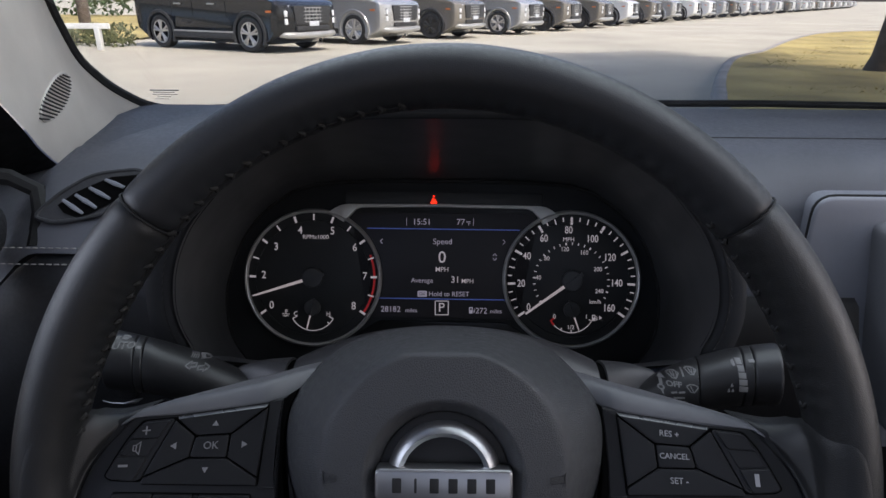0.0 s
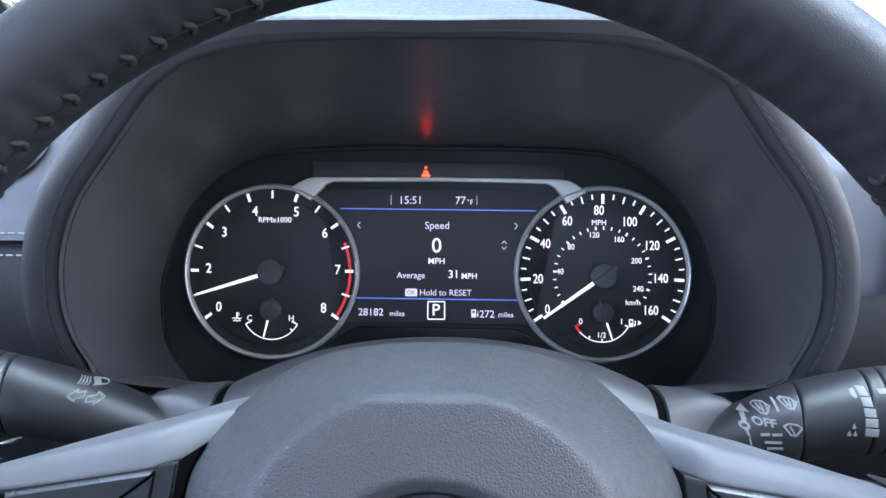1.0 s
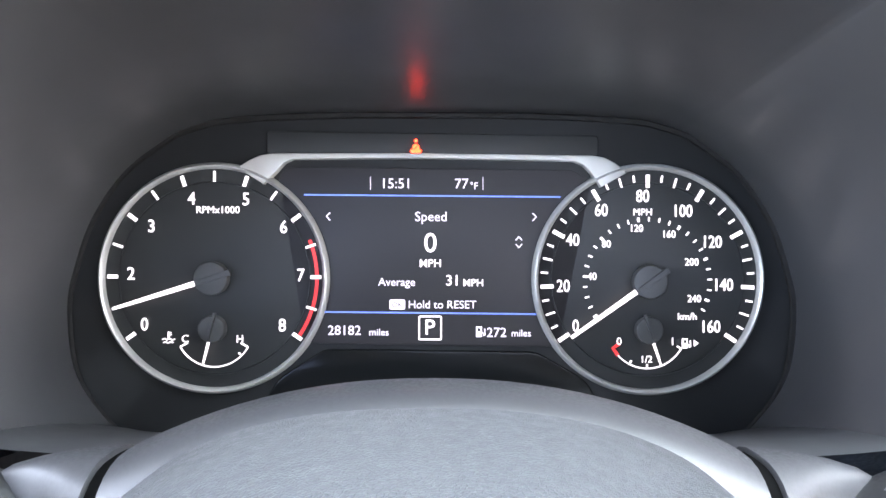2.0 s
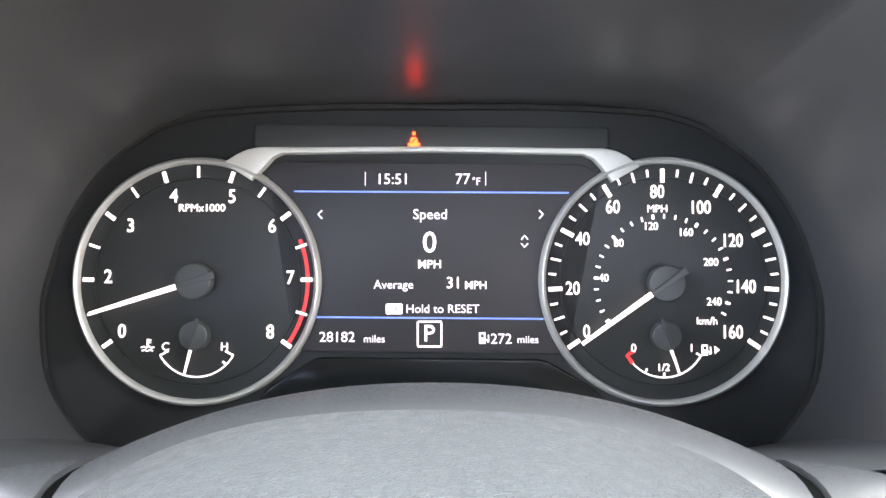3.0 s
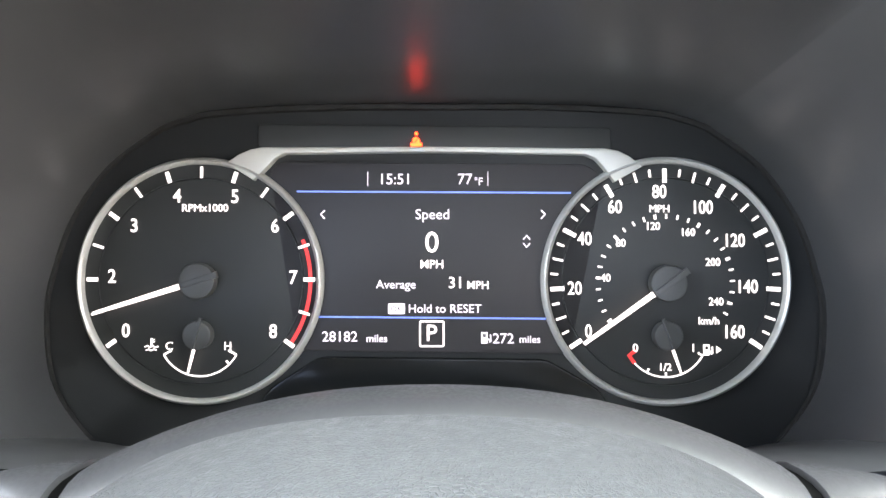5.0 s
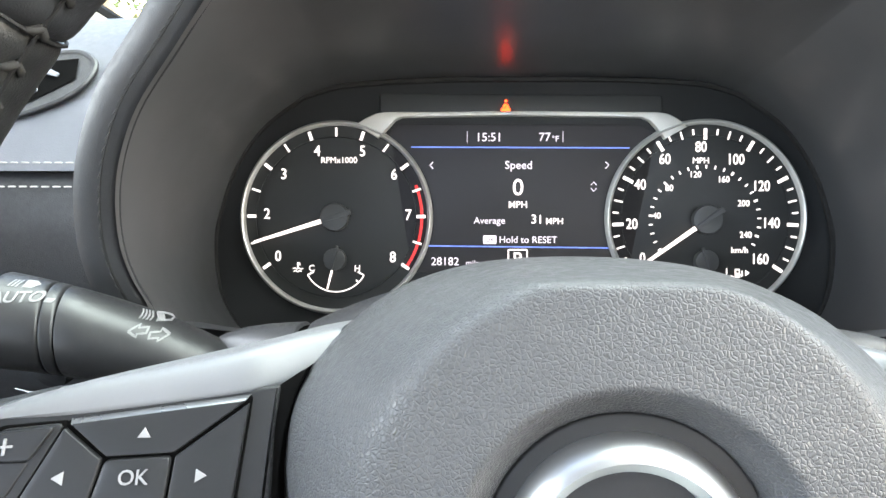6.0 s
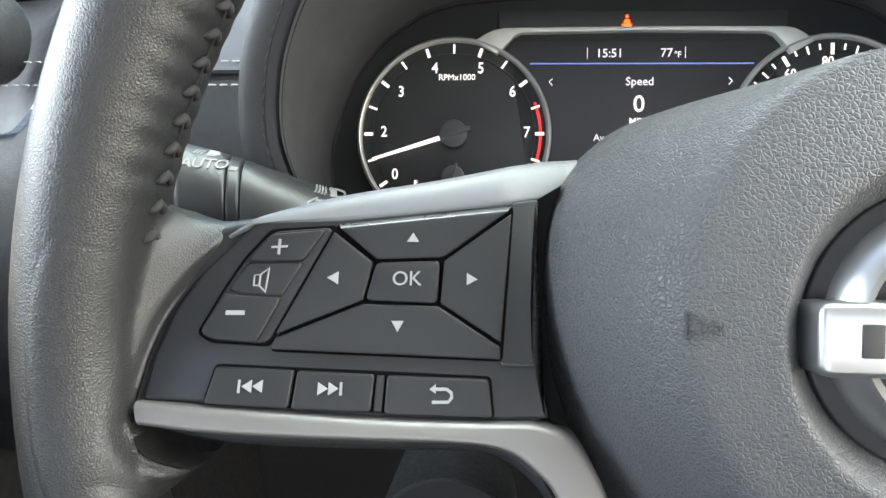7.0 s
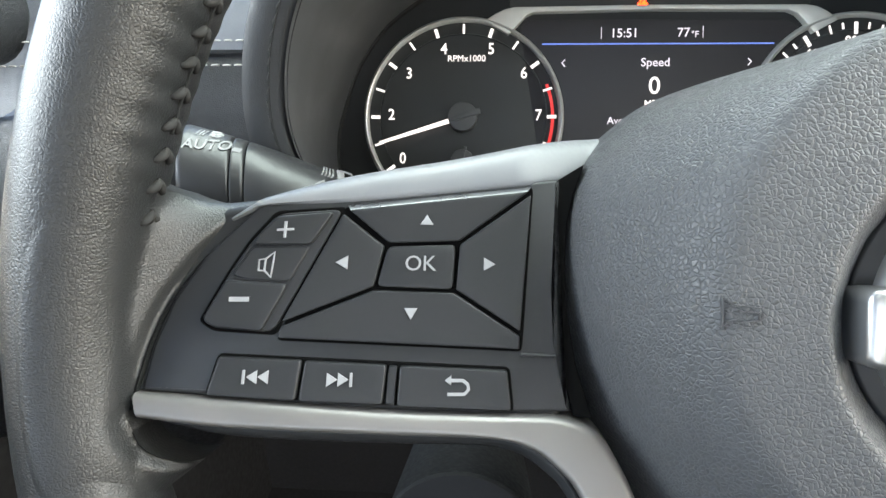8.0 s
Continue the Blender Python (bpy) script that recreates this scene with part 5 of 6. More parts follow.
        part("sign", slab([(-0.0877, -0.0660), (-0.0877, -0.0687), (-0.0853, -0.0674)], lambda x, z: bt(x, z) - 0.0003, 0.0003, 0.0001), PRINT, obs["right_button"])
        words("text", "OK", 0.0031, -0.1009, -0.0674, bo, PRINT, obs["ok_button"])
        bv = lambda x, z: pod(x, z) - (0.0010 if -0.0710 < z < -0.0640 else 0.0016)
        part("sign", strip([(-0.1308, -0.0606), (-0.1274, -0.0604)], 0.0005, bv, 0.0003), PRINT, rocker)
        part("sign", strip([(-0.1291, -0.0588), (-0.1291, -0.0622)], 0.0005, bv, 0.0004), PRINT, rocker)
        part("sign", strip([(-0.1390, -0.0747), (-0.1351, -0.0747)], 0.0009, bv, 0.0003), PRINT, rocker)
        spk = [(-0.1340, -0.0690), (-0.1340, -0.0668), (-0.1327, -0.0666), (-0.1310, -0.0652), (-0.1314, -0.0704), (-0.1328, -0.0690), (-0.1340, -0.0690)]
        part("sign", strip(spk, 0.0003, bv, 0.0003), PRINT, rocker)
        part("sign", strip([(-0.1327, -0.0666), (-0.1328, -0.0690)], 0.0003, bv, 0.0004), PRINT, rocker)
        bl = lambda x, z: pod(x, z) - 0.0011
        for cx, cz, flip, ob in ((-0.1326, -0.0897, 1, keys_low[0]), (-0.1160, -0.0903, -1, keys_low[1])):
            part("sign", strip([(cx - flip * 0.0022, cz + 0.0013), (cx - flip * 0.0022, cz - 0.0013)], 0.0005, bl, 0.0003), PRINT, ob)
            for q in (0.0, 0.0022):
                part("sign", slab([(cx + flip * (q - 0.0017), cz), (cx + flip * (q + 0.0004), cz + 0.0013), (cx + flip * (q + 0.0004), cz - 0.0013)], lambda x, z: bl(x, z) - 0.0003, 0.0003, 0.0001), PRINT, ob)
        loop = [(-0.0946, -0.0905), (-0.0916, -0.0905), (-0.0906, -0.0912), (-0.0904, -0.0922), (-0.0912, -0.0931), (-0.0946, -0.0931)]
        part("sign", strip(loop, 0.0006, bl, 0.0003), PRINT, keys_low[2])
        part("sign", slab([(-0.0952, -0.0905), (-0.0939, -0.0895), (-0.0939, -0.0914)], lambda x, z: bl(x, z) - 0.0003, 0.0003, 0.0001), PRINT, keys_low[2])
    else:
        mx = lambda x: 2 * WX - x + RIGHT_DX
        bt = lambda x, z: pod(mx(x), z - RIGHT_DZ) - 0.0013
        bo = lambda x, z: pod(mx(x), z - RIGHT_DZ) - 0.0016
        words("text", "RES +", 0.0025, mx(-0.0995), -0.0585 + RIGHT_DZ, bt, GREYPRINT, obs["resume_button"], turn=4)
        words("text", "CANCEL", 0.0023, mx(-0.1008), -0.0676 + RIGHT_DZ, bo, GREYPRINT, obs["cancel_button"])
        words("text", "SET -", 0.0025, mx(-0.1022), -0.0776 + RIGHT_DZ, bt, GREYPRINT, obs["set_button"])
        bv = lambda x, z: pod(mx(x), z - RIGHT_DZ) - 0.0016
        part("sign", strip([(mx(-0.1345), -0.073 + RIGHT_DZ), (mx(-0.1345), -0.078 + RIGHT_DZ)], 0.0018, bv, 0.0003), GREYPRINT, rocker)

# leather webs that join the rim to the spokes
for side in (-1, 1):
    top_in = [(-0.1340, -0.0533), (-0.1393, -0.0588), (-0.1456, -0.0660), (-0.1511, -0.0750), (-0.1541, -0.0838), (-0.1556, -0.0930), (-0.1558, -0.0985), (-0.1530, -0.1045), (-0.1465, -0.1095)]
    top_out = [(-0.1605, -0.0430), (-0.1660, -0.0500), (-0.1705, -0.0590), (-0.1730, -0.0700), (-0.1738, -0.0800), (-0.1730, -0.0920), (-0.1710, -0.1020), (-0.1675, -0.1120), (-0.1620, -0.1215)]
    a, b = spline(top_in, 10, False), spline(top_out, 10, False)
    m = len(a)
    rings = []
    for k in range(49):
        t = k / 48
        row = []
        for i in range(m):
            x, z = a[i][0] + (b[i][0] - a[i][0]) * t, a[i][1] + (b[i][1] - a[i][1]) * t
            z -= 0.0068 * math.sin(math.pi * t ** 1.3) * (1 - i / (m - 1)) ** 4
            end = abs(2 * i / (m - 1) - 1)
            drop = 0.013 * end ** 7
            rad = math.hypot(x - WX, z - WZ)
            r0, wide, deep = rim_at(math.degrees(math.atan2(z - WZ, x - WX)) % 360)
            off = (rad - r0) / wide
            on_rim = WY - deep * math.sqrt(1 - off * off) if abs(off) < 1 else WY + (abs(off) - 1) * 0.02
            on_spoke = pod(x, z) + 0.0004
            fillet = max(0.0, 0.012 - abs(on_rim - on_spoke)) / 0.012
            y = min(on_rim, on_spoke) - fillet * fillet * 0.003
            y += 0.0022 * math.exp(-((t - 0.04) / 0.05) ** 2) + 0.0022 * max(0.0, (t - 0.75) / 0.25) ** 2 - 0.00025 * min(1.0, t * 6)
            y += drop * (1 - 0.6 * t)
            if side > 0:
                x, z = x - RIGHT_DX * (1 - t), z + RIGHT_DZ * (1 - t)
            row.append((x, y, z))
        rings.append(row)
    bm = loft(rings, closed=False)
    top = bm.faces[:]
    bmesh.ops.recalc_face_normals(bm, faces=top)
    if sum(f.normal.y for f in top) > 0:
        bmesh.ops.reverse_faces(bm, faces=top)
    lower = bmesh.ops.duplicate(bm, geom=top)["geom"]
    for v in lower:
        if isinstance(v, bmesh.types.BMVert):
            v.co.y += 0.010
    bmesh.ops.reverse_faces(bm, faces=[f for f in lower if isinstance(f, bmesh.types.BMFace)])
    bmesh.ops.bridge_loops(bm, edges=[e for e in bm.edges if e.is_boundary])
    if side > 0:
        mirrored(bm, WX)
    part("leather_web", bm, LEATHER, wheel, "creased black leather where the rim meets the spoke", 60)
# ---- outside: ground, kerb, grass, tree ----
CONCRETE = material("pale_worn_pavement", (0.47, 0.435, 0.345), 0.9, grain=0.5, scale=60, vary=0.16, vary_scale=0.35)
KERBMAT = material("weathered_kerb_concrete", (0.34, 0.32, 0.29), 0.9, grain=0.5, scale=80, vary=0.25, vary_scale=3)
GRASS = material("dry_lawn", (0.42, 0.33, 0.12), 0.9, grain=1.0, scale=40, vary=0.4, vary_scale=0.8)
BLADE = material("grass_blades", (0.44, 0.36, 0.13), 0.8, vary=0.3, vary_scale=1.5)
BARK = material("rough_bark", (0.11, 0.085, 0.065), 0.95, grain=1.0, scale=45, vary=0.3, vary_scale=6)
LEAF = material("tree_leaves", (0.06, 0.10, 0.03), 0.7, vary=0.3, vary_scale=2)
HEDGE = material("hedge_leaves", (0.10, 0.11, 0.045), 0.75, vary=0.4, vary_scale=1.5)
WHITE_PAINT = material("white_fence_paint", (0.75, 0.75, 0.73), 0.5, vary=0.05)

bm = bmesh.new()
bmesh.ops.create_grid(bm, x_segments=24, y_segments=24, size=1500)
solo("ground", bm, CONCRETE, "pale sunlit concrete car park", "ground", inside=False, kind="structure")

EDGE_LINE = spline([(0.9, -6.0), (1.6, 1.0), (2.4, 5.2), (3.16, 7.47), (4.0, 9.54), (5.0, 11.7), (5.75, 12.9), (6.6, 14.0), (9.5, 18.6), (12.6, 22.6), (16.0, 24.5), (26.0, 26.0), (45.0, 27.0)], 6, False)
rows = []
for i, (x, y) in enumerate(EDGE_LINE):
    a, b = Vector(EDGE_LINE[max(i - 1, 0)]), Vector(EDGE_LINE[min(i + 1, len(EDGE_LINE) - 1)])
    d = (b - a).normalized()
    nr = Vector((d.y, -d.x))
    rows.append([(x + nr.x * w, y + nr.y * w, z) for w, z in ((-0.03, -0.05), (-0.01, 0.10), (0.015, 0.13), (0.05, 0.14), (0.14, 0.14), (0.16, 0.10))])
solo("kerb", loft(rows, closed=False), KERBMAT, "weathered concrete kerb round the lawn", "kerb", inside=False, kind="structure")
bm = bmesh.new()
inner = [(r[4][0], r[4][1]) for r in rows]
grid = [[bm.verts.new((x + (60 - x) * (k / 30) ** 1.6, y, 0.125 + 0.05 * noise.noise(Vector((x + k, y, 0))) * min(1, k / 4))) for k in range(31)] for x, y in inner]
for a, b in zip(grid, grid[1:]):
    for k in range(30):
        bm.faces.new((a[k], a[k + 1], b[k + 1], b[k]))
solo("lawn", bm, GRASS, "dry yellow-green lawn behind the kerb", "lawn", inside=False, kind="structure")


def tufts(spots, height, rng, bm=None):
    bm = bm or bmesh.new()
    for x, y, z in spots:
        for _ in range(3):
            a, h = rng.uniform(0, 6.28), height * rng.uniform(0.5, 1.2)
            dx, dy = 0.012 * math.cos(a), 0.012 * math.sin(a)
            lx, ly = rng.uniform(-1.6, 1.6) * h, rng.uniform(-1.6, 1.6) * h
            bm.faces.new([bm.verts.new(p) for p in ((x - dx, y - dy, z), (x + dx, y + dy, z), (x + lx, y + ly, z + h))])
    return bm


rng = random.Random(4)
spots = []
while len(spots) < 9000:
    x, y = rng.uniform(3, 18), rng.uniform(6.5, 24)
    edge_x = np.interp(y, [p[1] for p in EDGE_LINE], [p[0] for p in EDGE_LINE])
    if x > edge_x + 0.2:
        spots.append((x, y, 0.11))
tagged(solo("lawn_grass", tufts(spots, 0.022, rng), BLADE, "short dry grass blades on the lawn", "grass", inside=False), kind="stuff")


def leaves(bm, centre, radius, count, size, rng):
    for _ in range(count):
        v = Vector((rng.gauss(0, 1), rng.gauss(0, 1), rng.gauss(0, 1))).normalized() * rng.uniform(0.35, 1) ** 0.5
        p = Vector(centre) + Vector((v.x * radius[0], v.y * radius[1], v.z * radius[2]))
        a = Vector((rng.gauss(0, 1), rng.gauss(0, 1), rng.gauss(0, 1))).normalized()
        b = a.orthogonal().normalized()
        s = size * rng.uniform(0.6, 1.3)
        bm.faces.new([bm.verts.new(p + q) for q in (a * s, b * s * 0.5, -a * s, -b * s * 0.5)])
    return bm


def tree(x, y, z, girth, height, spread, count, leaf, label, seed):
    rng = random.Random(seed)
    ob = thing("tree", (x, y, z), label, "tree", inside=False)
    pts = [(x, y, z - 0.1), (x, y, z + 0.05), (x + 0.01, y, z + 0.25), (x + 0.05, y, z + 0.8), (x + 0.12, y, z + 1.8), (x + 0.15, y + 0.1, z + height * 0.5), (x, y, z + height * 0.85)]
    part("trunk", tube(pts, [girth * 1.7, girth * 1.45, girth * 1.12, girth, girth * 0.92, girth * 0.7, girth * 0.2], 14), BARK, ob)
    tips = []
    for k in range(9):
        a = 6.28 * k / 9 + rng.uniform(-0.3, 0.3)
        h = z + height * rng.uniform(0.32, 0.6)
        tip = Vector((x + spread * 0.75 * math.cos(a), y + spread * 0.75 * math.sin(a), h + height * 0.25))
        part("limb", tube([(x + 0.12, y, h), Vector((x, y, h)).lerp(tip, 0.5) + Vector((0, 0, 0.3)), tip], [girth * 0.45, girth * 0.28, girth * 0.08], 8), BARK, ob)
        tips.append(tip)
    bm = bmesh.new()
    for tip in tips + [Vector((x, y, z + height * 0.9)), Vector((x, y, z + height * 0.7))]:
        for _ in range(5):
            c = tip + Vector((rng.gauss(0, 0.22), rng.gauss(0, 0.22), rng.gauss(0, 0.1))) * spread
            leaves(bm, c, (spread * 0.3, spread * 0.3, spread * 0.17), count // 55, leaf, rng)
    part("crown", bm, LEAF, ob)
    return ob


tree(6.62, 9.75, 0.1, 0.19, 7.0, 2.7, 14000, 0.15, "broad shade tree with rough brown bark on the lawn", 3)
# out of view, added only to keep sun off the car and near ground
tree(5.6, 1.0, 0.1, 0.2, 8.0, 6.4, 40000, 0.2, "dense shade tree with rough bark beside the car", 5)

# ---- cars parked in a row ----
TYRE = material("tyre_rubber", (0.025, 0.025, 0.025), 0.8)
ALLOY = material("grey_alloy", (0.55, 0.54, 0.52), 0.3, metal=0.8, vary=0.05)
LAMP = material("headlamp_lens", (0.75, 0.76, 0.78), 0.12, vary=0.05)
AMBER = material("amber_marker", (0.7, 0.18, 0.03), 0.3)
DARKGLASS = material("tinted_car_glass", (0.012, 0.014, 0.016), 0.06, vary=0.1)
CLADDING = material("dark_cladding", (0.03, 0.03, 0.03), 0.6)
PLATE = material("plain_plate", (0.6, 0.62, 0.65), 0.5)
paints = {
    "black": material("black_paint", (0.012, 0.012, 0.013), 0.12, vary=0.05),
    "silver": material("silver_paint", (0.5, 0.5, 0.49), 0.25, metal=0.5, vary=0.03),
    "white": material("white_paint", (0.72, 0.72, 0.7), 0.2, vary=0.03),
    "grey": material("grey_beige_paint", (0.23, 0.21, 0.18), 0.22, metal=0.3, vary=0.03),
}


def car(label, paint, alloy=ALLOY):
    """A large parked sport utility vehicle, nose along x, its right side at minus y."""
    ob = thing("parked_car", (0, 0, 0), label, "car", inside=False, group="cars parked in a row")
    def arch(cx):
        return [(cx + 0.43 * math.cos(radians(a)), 0.38 + 0.43 * math.sin(radians(a))) for a in range(210, -31, -12)]
    side = [(-2.40, 0.46)] + arch(-1.45) + [(-0.95, 0.31), (0.0, 0.30), (0.95, 0.31)] + arch(1.45) + [(2.34, 0.36), (2.44, 0.44), (2.47, 0.58), (2.475, 0.80), (2.44, 0.99), (2.32, 1.06), (2.0, 1.11), (1.1, 1.17), (0.3, 1.185), (-1.2, 1.20), (-2.3, 1.20), (-2.44, 1.05), (-2.47, 0.8), (-2.45, 0.6)]
    # stations across the car: the nose and tail draw back towards the corners, the flanks bulge at the waist
    rings = []
    for y, draw, tuck in ((0.965, 0.34, 0.055), (0.985, 0.25, 0.018), (0.965, 0.17, 0.0), (0.88, 0.10, 0.0), (0.7, 0.045, 0.0), (0.4, 0.012, 0.0), (0.0, 0.0, 0.0)):
        line = inset(side, tuck)
        rings.append([(x - math.copysign(draw * max(0.0, (abs(x) - 1.95) / 0.5) ** 2, x), -y, z) for x, z in line])
    rings += [[(x, -y, z) for x, y, z in ring] for ring in reversed(rings[:-1])]
    part("body", loft(rings), paint, ob, sharp=35)
    cabin = [(-2.3, 1.17), (1.05, 1.16), (0.35, 1.62), (-0.3, 1.74), (-1.9, 1.72), (-2.25, 1.5)]
    part("window_band", box_like(cabin, 0.80), DARKGLASS, ob, "dark tinted windows")
    part("roof", box_like([(0.30, 1.60), (-0.3, 1.75), (-1.95, 1.74), (-2.3, 1.55), (-1.9, 1.66), (-0.3, 1.68)], 0.78), paint, ob)
    for s in (-1, 1):
        part("sill", box(-1.0, 1.0, s * 0.955 - 0.03, s * 0.955 + 0.03, 0.27, 0.40, 0.02), CLADDING, ob, "dark lower sill")
        part("bright_strip", box(-0.98, 0.98, s * 0.985 - 0.008, s * 0.985 + 0.008, 0.40, 0.435, 0.006), SILVER, ob, "silver lower strip")
        # a raised blade along the doors
        part("door_blade", slab(soft([(-0.93, 0.50), (0.93, 0.50), (0.86, 0.72), (-0.88, 0.78)], 0.05), -0.9745, 0.02, 0.012) if s < 0 else mirrored_y(slab(soft([(-0.93, 0.50), (0.93, 0.50), (0.86, 0.72), (-0.88, 0.78)], 0.05), -0.9745, 0.02, 0.012)), paint, ob)
        for cx in (-1.45, 1.45):
            rows = []
            for a in range(-28, 209, 12):
                c, q = math.cos(radians(a)), math.sin(radians(a))
                rows.append([(cx + r * c, s * y, 0.38 + r * q) for r, y in ((0.425, 0.90), (0.425, 0.985), (0.44, 0.993), (0.485, 0.990), (0.50, 0.970), (0.50, 0.90))])
            part("arch_trim", loft(rows), CLADDING if paint is not paints["silver"] else paint, ob)
            wheel_part(ob, cx, s * 0.86, s, alloy)
    # nose: a wide meshed grille between upright lamps, over a silver guard
    grille = part("grille", slab(soft([(-0.62, 0.98), (0.62, 0.98), (0.56, 0.60), (-0.56, 0.60)], 0.05), 0, 0.05, 0.01), CLADDING, ob, "dark meshed grille")
    grille_pose = pose(2.47, 0, 0, 0, 0, 90)
    grille.data.transform(grille_pose)
    for k in range(5):
        part("grille_bar", tube([(2.472 - 0.04 * (y / 0.55) ** 2, y, 0.65 + 0.072 * k) for y in (-0.55, -0.3, 0.0, 0.3, 0.55)], 0.012, 6), SILVER, grille)
    for k in range(9):
        y = -0.48 + 0.12 * k
        part("grille_upright", tube([(2.474 - 0.04 * (y / 0.55) ** 2, y, z) for z in (0.63, 0.80, 0.95)], 0.008, 5), SILVER, grille)
    part("lower_bumper", tube([(2.20, -0.90, 0.40), (2.38, -0.78, 0.38), (2.46, -0.45, 0.37), (2.475, 0.0, 0.37), (2.46, 0.45, 0.37), (2.38, 0.78, 0.38), (2.20, 0.90, 0.40)], [0.05, 0.065, 0.07, 0.07, 0.07, 0.065, 0.05], 10), SILVER, ob, "silver bumper guard")
    part("lower_grille", box(2.42, 2.485, -0.55, 0.55, 0.46, 0.56, 0.02), CLADDING, ob, "dark lower air intake")
    part("plate", box(2.47, 2.50, -0.16, 0.16, 0.56, 0.66, 0.004), PLATE, ob, "plain pale plate")
    for s in (-1, 1):
        lamp_ob = part("headlamp", tube([(2.32, s * 0.80, 0.52), (2.34, s * 0.79, 0.66), (2.335, s * 0.79, 0.88), (2.27, s * 0.78, 0.98)], [0.045, 0.06, 0.06, 0.045], 8), CLADDING, ob, "dark headlamp housing")
        for z in (0.60, 0.76):
            part("lens", box(2.36, 2.405, s * 0.79 - 0.045, s * 0.79 + 0.045, z, z + 0.12, 0.012), LAMP, lamp_ob, "clear headlamp lens")
        part("daylight_bar", box(2.26, 2.40, s * 0.70 - 0.012, s * 0.70 + 0.012, 0.52, 0.99, 0.006), LAMP, lamp_ob, "pale upright lamp bar")
        part("marker", box(1.98, 2.14, s * 0.962 - 0.014, s * 0.962 + 0.014, 0.84, 0.88, 0.006), AMBER, ob, "amber side marker")
        for x in (0.35, -0.75):
            part("door_handle", box(x - 0.11, x + 0.11, s * 0.985 - 0.016, s * 0.985 + 0.016, 0.99, 1.025, 0.008), SILVER, ob, "bright door handle")
        for x in (0.78, -0.28, -1.0):
            part("door_gap", box(x - 0.006, x + 0.006, s * 0.964 - 0.004, s * 0.964 + 0.004, 0.47, 1.15), RUBBER, ob)
    return ob


def mirrored_y(bm):
    for v in bm.verts:
        v.co.y = -v.co.y
    return bm


def box_like(outline, half_width):
    bm = slab(outline, -half_width, 2 * half_width, 0.05)
    return bm


def wheel_part(ob, cx, y, s, alloy):
    rings = []
    for r, dy in ((0.25, 0.08), (0.27, 0.115), (0.34, 0.125), (0.372, 0.10), (0.378, 0.0), (0.372, -0.10), (0.34, -0.125), (0.25, -0.12)):
        rings.append([(cx + r * math.cos(a), y + s * dy, 0.378 + r * math.sin(a)) for a in (2 * math.pi * k / 32 for k in range(32))])
    wheel_ob = part("wheel", loft(rings, caps=True), TYRE, ob, "black tyre on an alloy rim")
    ring = []
    for r, dy in ((0.268, 0.10), (0.262, 0.118), (0.245, 0.112), (0.235, 0.07)):
        ring.append([(cx + r * math.cos(a), y + s * dy, 0.378 + r * math.sin(a)) for a in (2 * math.pi * k / 32 for k in range(32))])
    rim = part("rim", loft(ring, caps=False), alloy, wheel_ob)
    bm = bmesh.new()
    for k in range(5):
        a = 2 * math.pi * k / 5 + 0.3
        for d in (-0.19, 0.19):
            p = [(cx + r * math.cos(a + d * q), y + s * 0.105, 0.378 + r * math.sin(a + d * q)) for r, q in ((0.04, 0.2), (0.14, 0.7), (0.25, 1.0))]
            tube(p, [0.03, 0.026, 0.03], 6, bm=bm)
    part("spokes", bm, alloy, wheel_ob)
    part("hub", tube([(cx, y + s * 0.06, 0.378), (cx, y + s * 0.118, 0.378)], 0.055, 12), alloy, wheel_ob)


base = {
    "black": car("glossy black sport utility car parked on pale concrete", paints["black"]),
    "silver": car("silver sport utility car parked in a row", paints["silver"]),
    "white": car("white sport utility car parked in a row", paints["white"], CLADDING),
    "grey": car("grey-beige sport utility car parked in a row", paints["grey"], CLADDING),
}
HEAD = -28.0
head = Vector((math.cos(radians(HEAD)), math.sin(radians(HEAD))))
along = Vector((math.cos(radians(55)), math.sin(radians(55))))
first = Vector((-4.5, 14.2)) + Vector((-head.y, head.x)) * 0.86 - head * 1.45
order_of = ["black", "silver", "grey", "silver", "grey", "grey", "white", "grey", "silver", "white", "white", "silver", "grey", "white", "silver", "white", "silver", "white", "grey", "white", "silver", "white"] + ["silver", "white", "grey", "white"] * 4
used = set()
jit = random.Random(8)
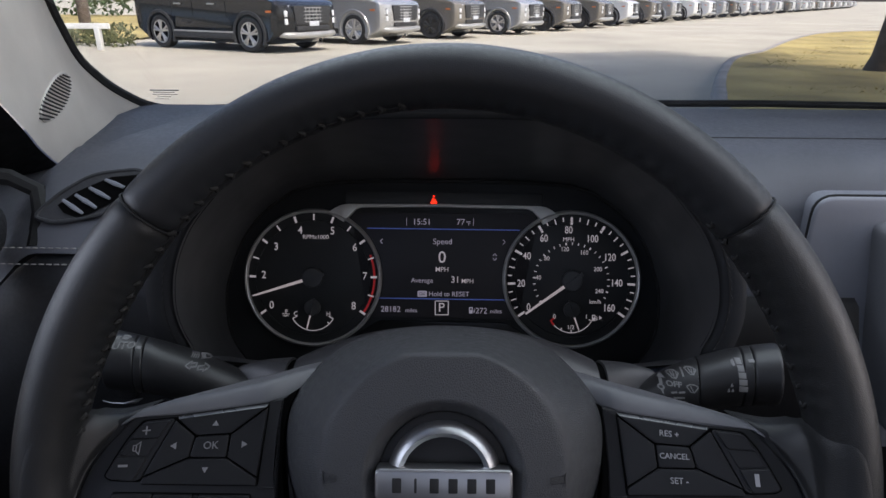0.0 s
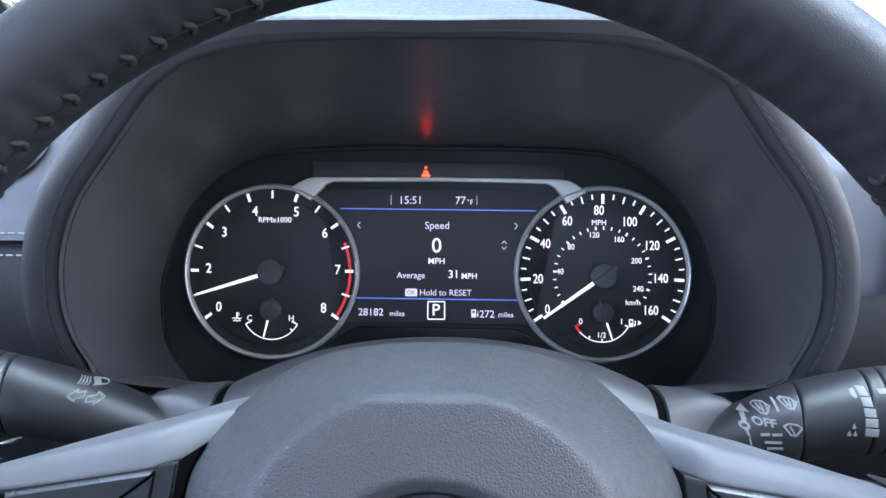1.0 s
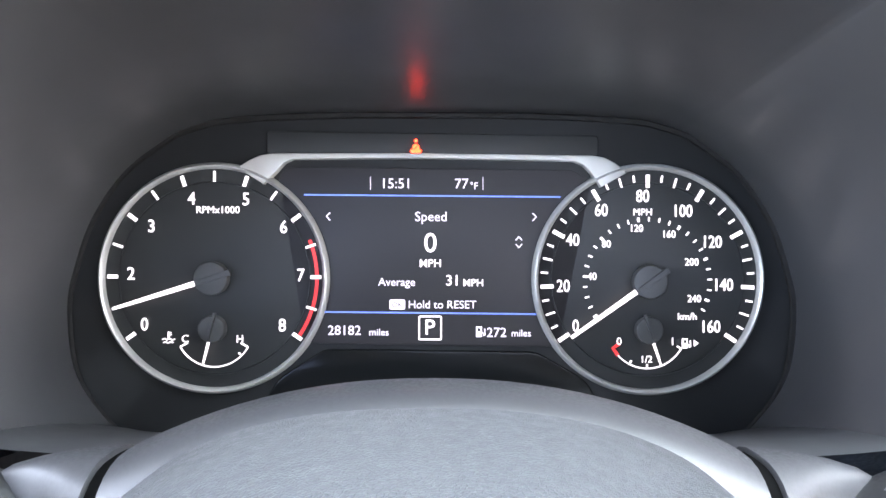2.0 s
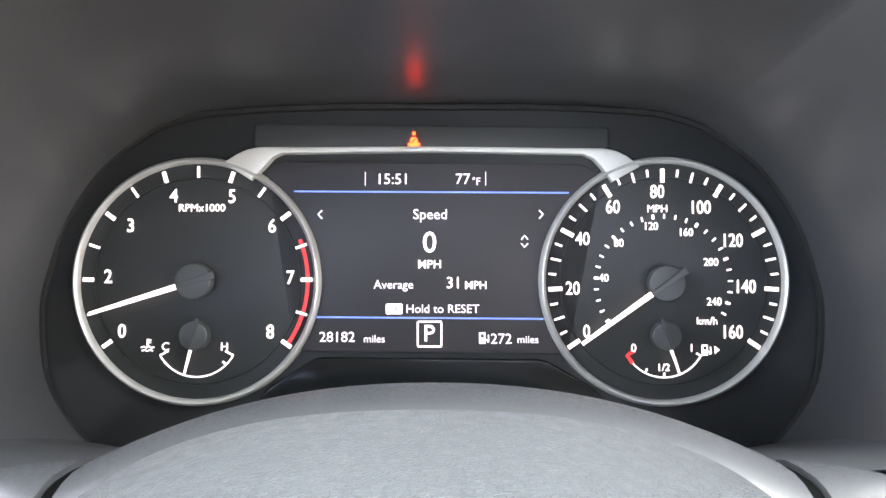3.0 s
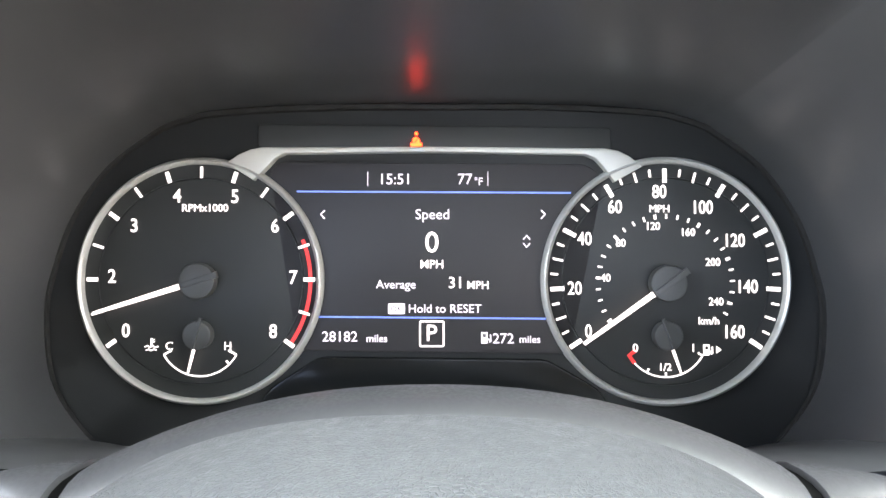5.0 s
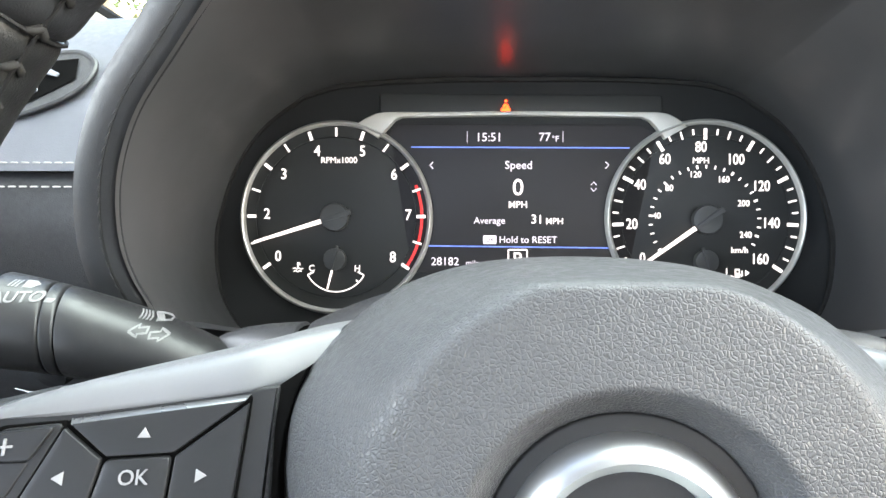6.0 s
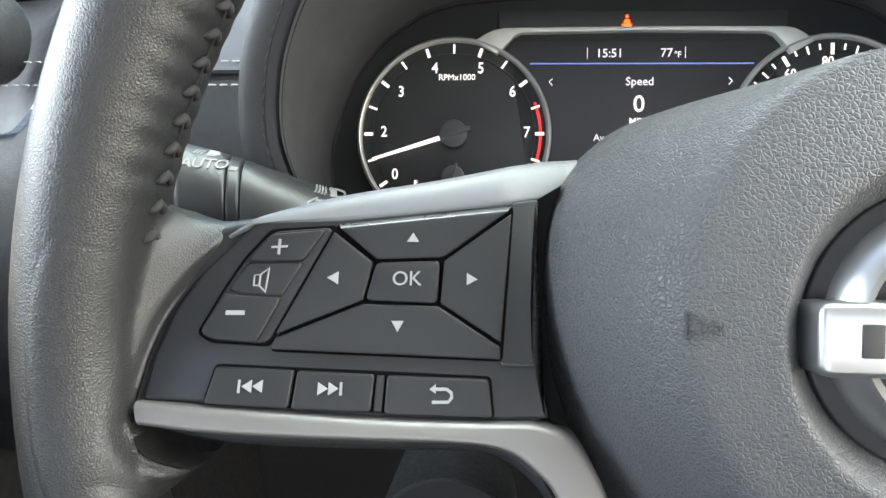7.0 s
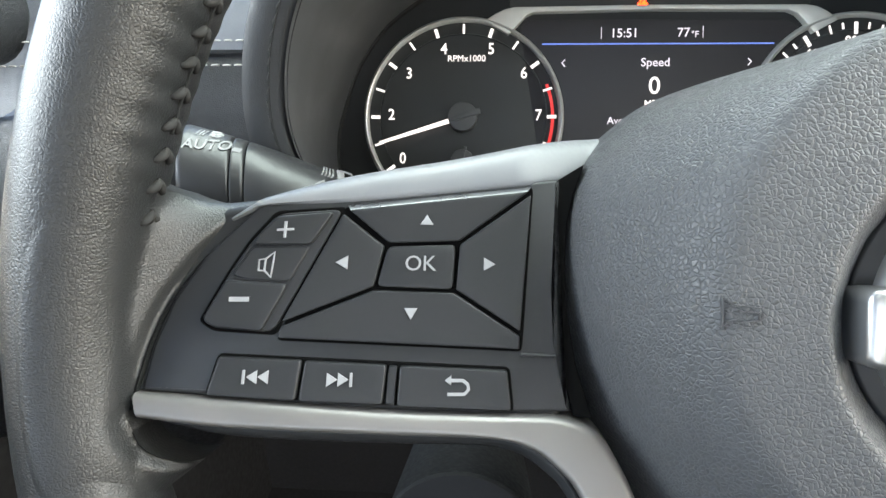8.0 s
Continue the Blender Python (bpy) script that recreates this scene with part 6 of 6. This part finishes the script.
for k, colour in enumerate(order_of):
    spot = first + along * (3.4 * k) + head * jit.uniform(-0.15, 0.15) * (k > 0)
    m = pose(spot.x, spot.y, 0, 0, 0, HEAD + jit.uniform(-1.5, 1.5) * (k > 0))
    if colour not in used:
        used.add(colour)
        base[colour].matrix_basis = m
    else:
        copy_thing(base[colour], m)

# ---- fence, hedge and trees behind the cars ----
fence = thing("fence", (-10.5, 14.6, 0), "low white painted rail fence with square posts", "fence", inside=False)
part("rail", box(-15.0, -7.9, 14.57, 14.63, 0.46, 0.58, 0.01), WHITE_PAINT, fence)
for k in range(4):
    part("post", box(-8.25 - 2.1 * k, -8.13 - 2.1 * k, 14.54, 14.66, 0, 0.5, 0.01), WHITE_PAINT, fence)
rng = random.Random(9)
bm = bmesh.new()
for k in range(34):
    leaves(bm, (-15.5 + 0.22 * k + rng.uniform(-0.2, 0.2), 15.9 + rng.uniform(-0.3, 0.3), 0.26), (0.4, 0.4, 0.30), 110, 0.06, rng)
tagged(solo("hedge", bm, HEDGE, "low clipped brownish-green hedge along the fence", "hedge", inside=False), kind="stuff")
bm = bmesh.new()
bmesh.ops.create_grid(bm, x_segments=20, y_segments=20, size=1)
for v in bm.verts:
    v.co = Vector((-26 + 17.0 * v.co.x, 30 + 13.2 * v.co.y, 0.06 + 0.03 * noise.noise(v.co * 4)))
solo("far_lawn", bm, GRASS, "sunlit yellow lawn behind the fence", "lawn", inside=False, kind="structure")
bm = bmesh.new()
for k in range(60):
    leaves(bm, (-44 + 0.62 * k + rng.uniform(-0.5, 0.5), 40 + rng.uniform(-2, 2), 1.6 + rng.uniform(-0.6, 1.2)), (1.6, 1.6, 1.7), 90, 0.22, rng)
tagged(solo("far_shrubs", bm, LEAF, "distant green trees and shrubs behind the lawn", "trees", inside=False), kind="stuff")
for x, y in ((-12.6, 22.0), (-11.2, 27.0)):
    stem = thing("tree", (x, y, 0), "pale slender tree stem on the lawn", "tree", inside=False)
    part("trunk", tube([(x, y, -0.1), (x, y, 0.3), (x + 0.05, y, 2.2), (x, y, 4.0)], [0.26, 0.2, 0.17, 0.12], 10), BARK, stem)
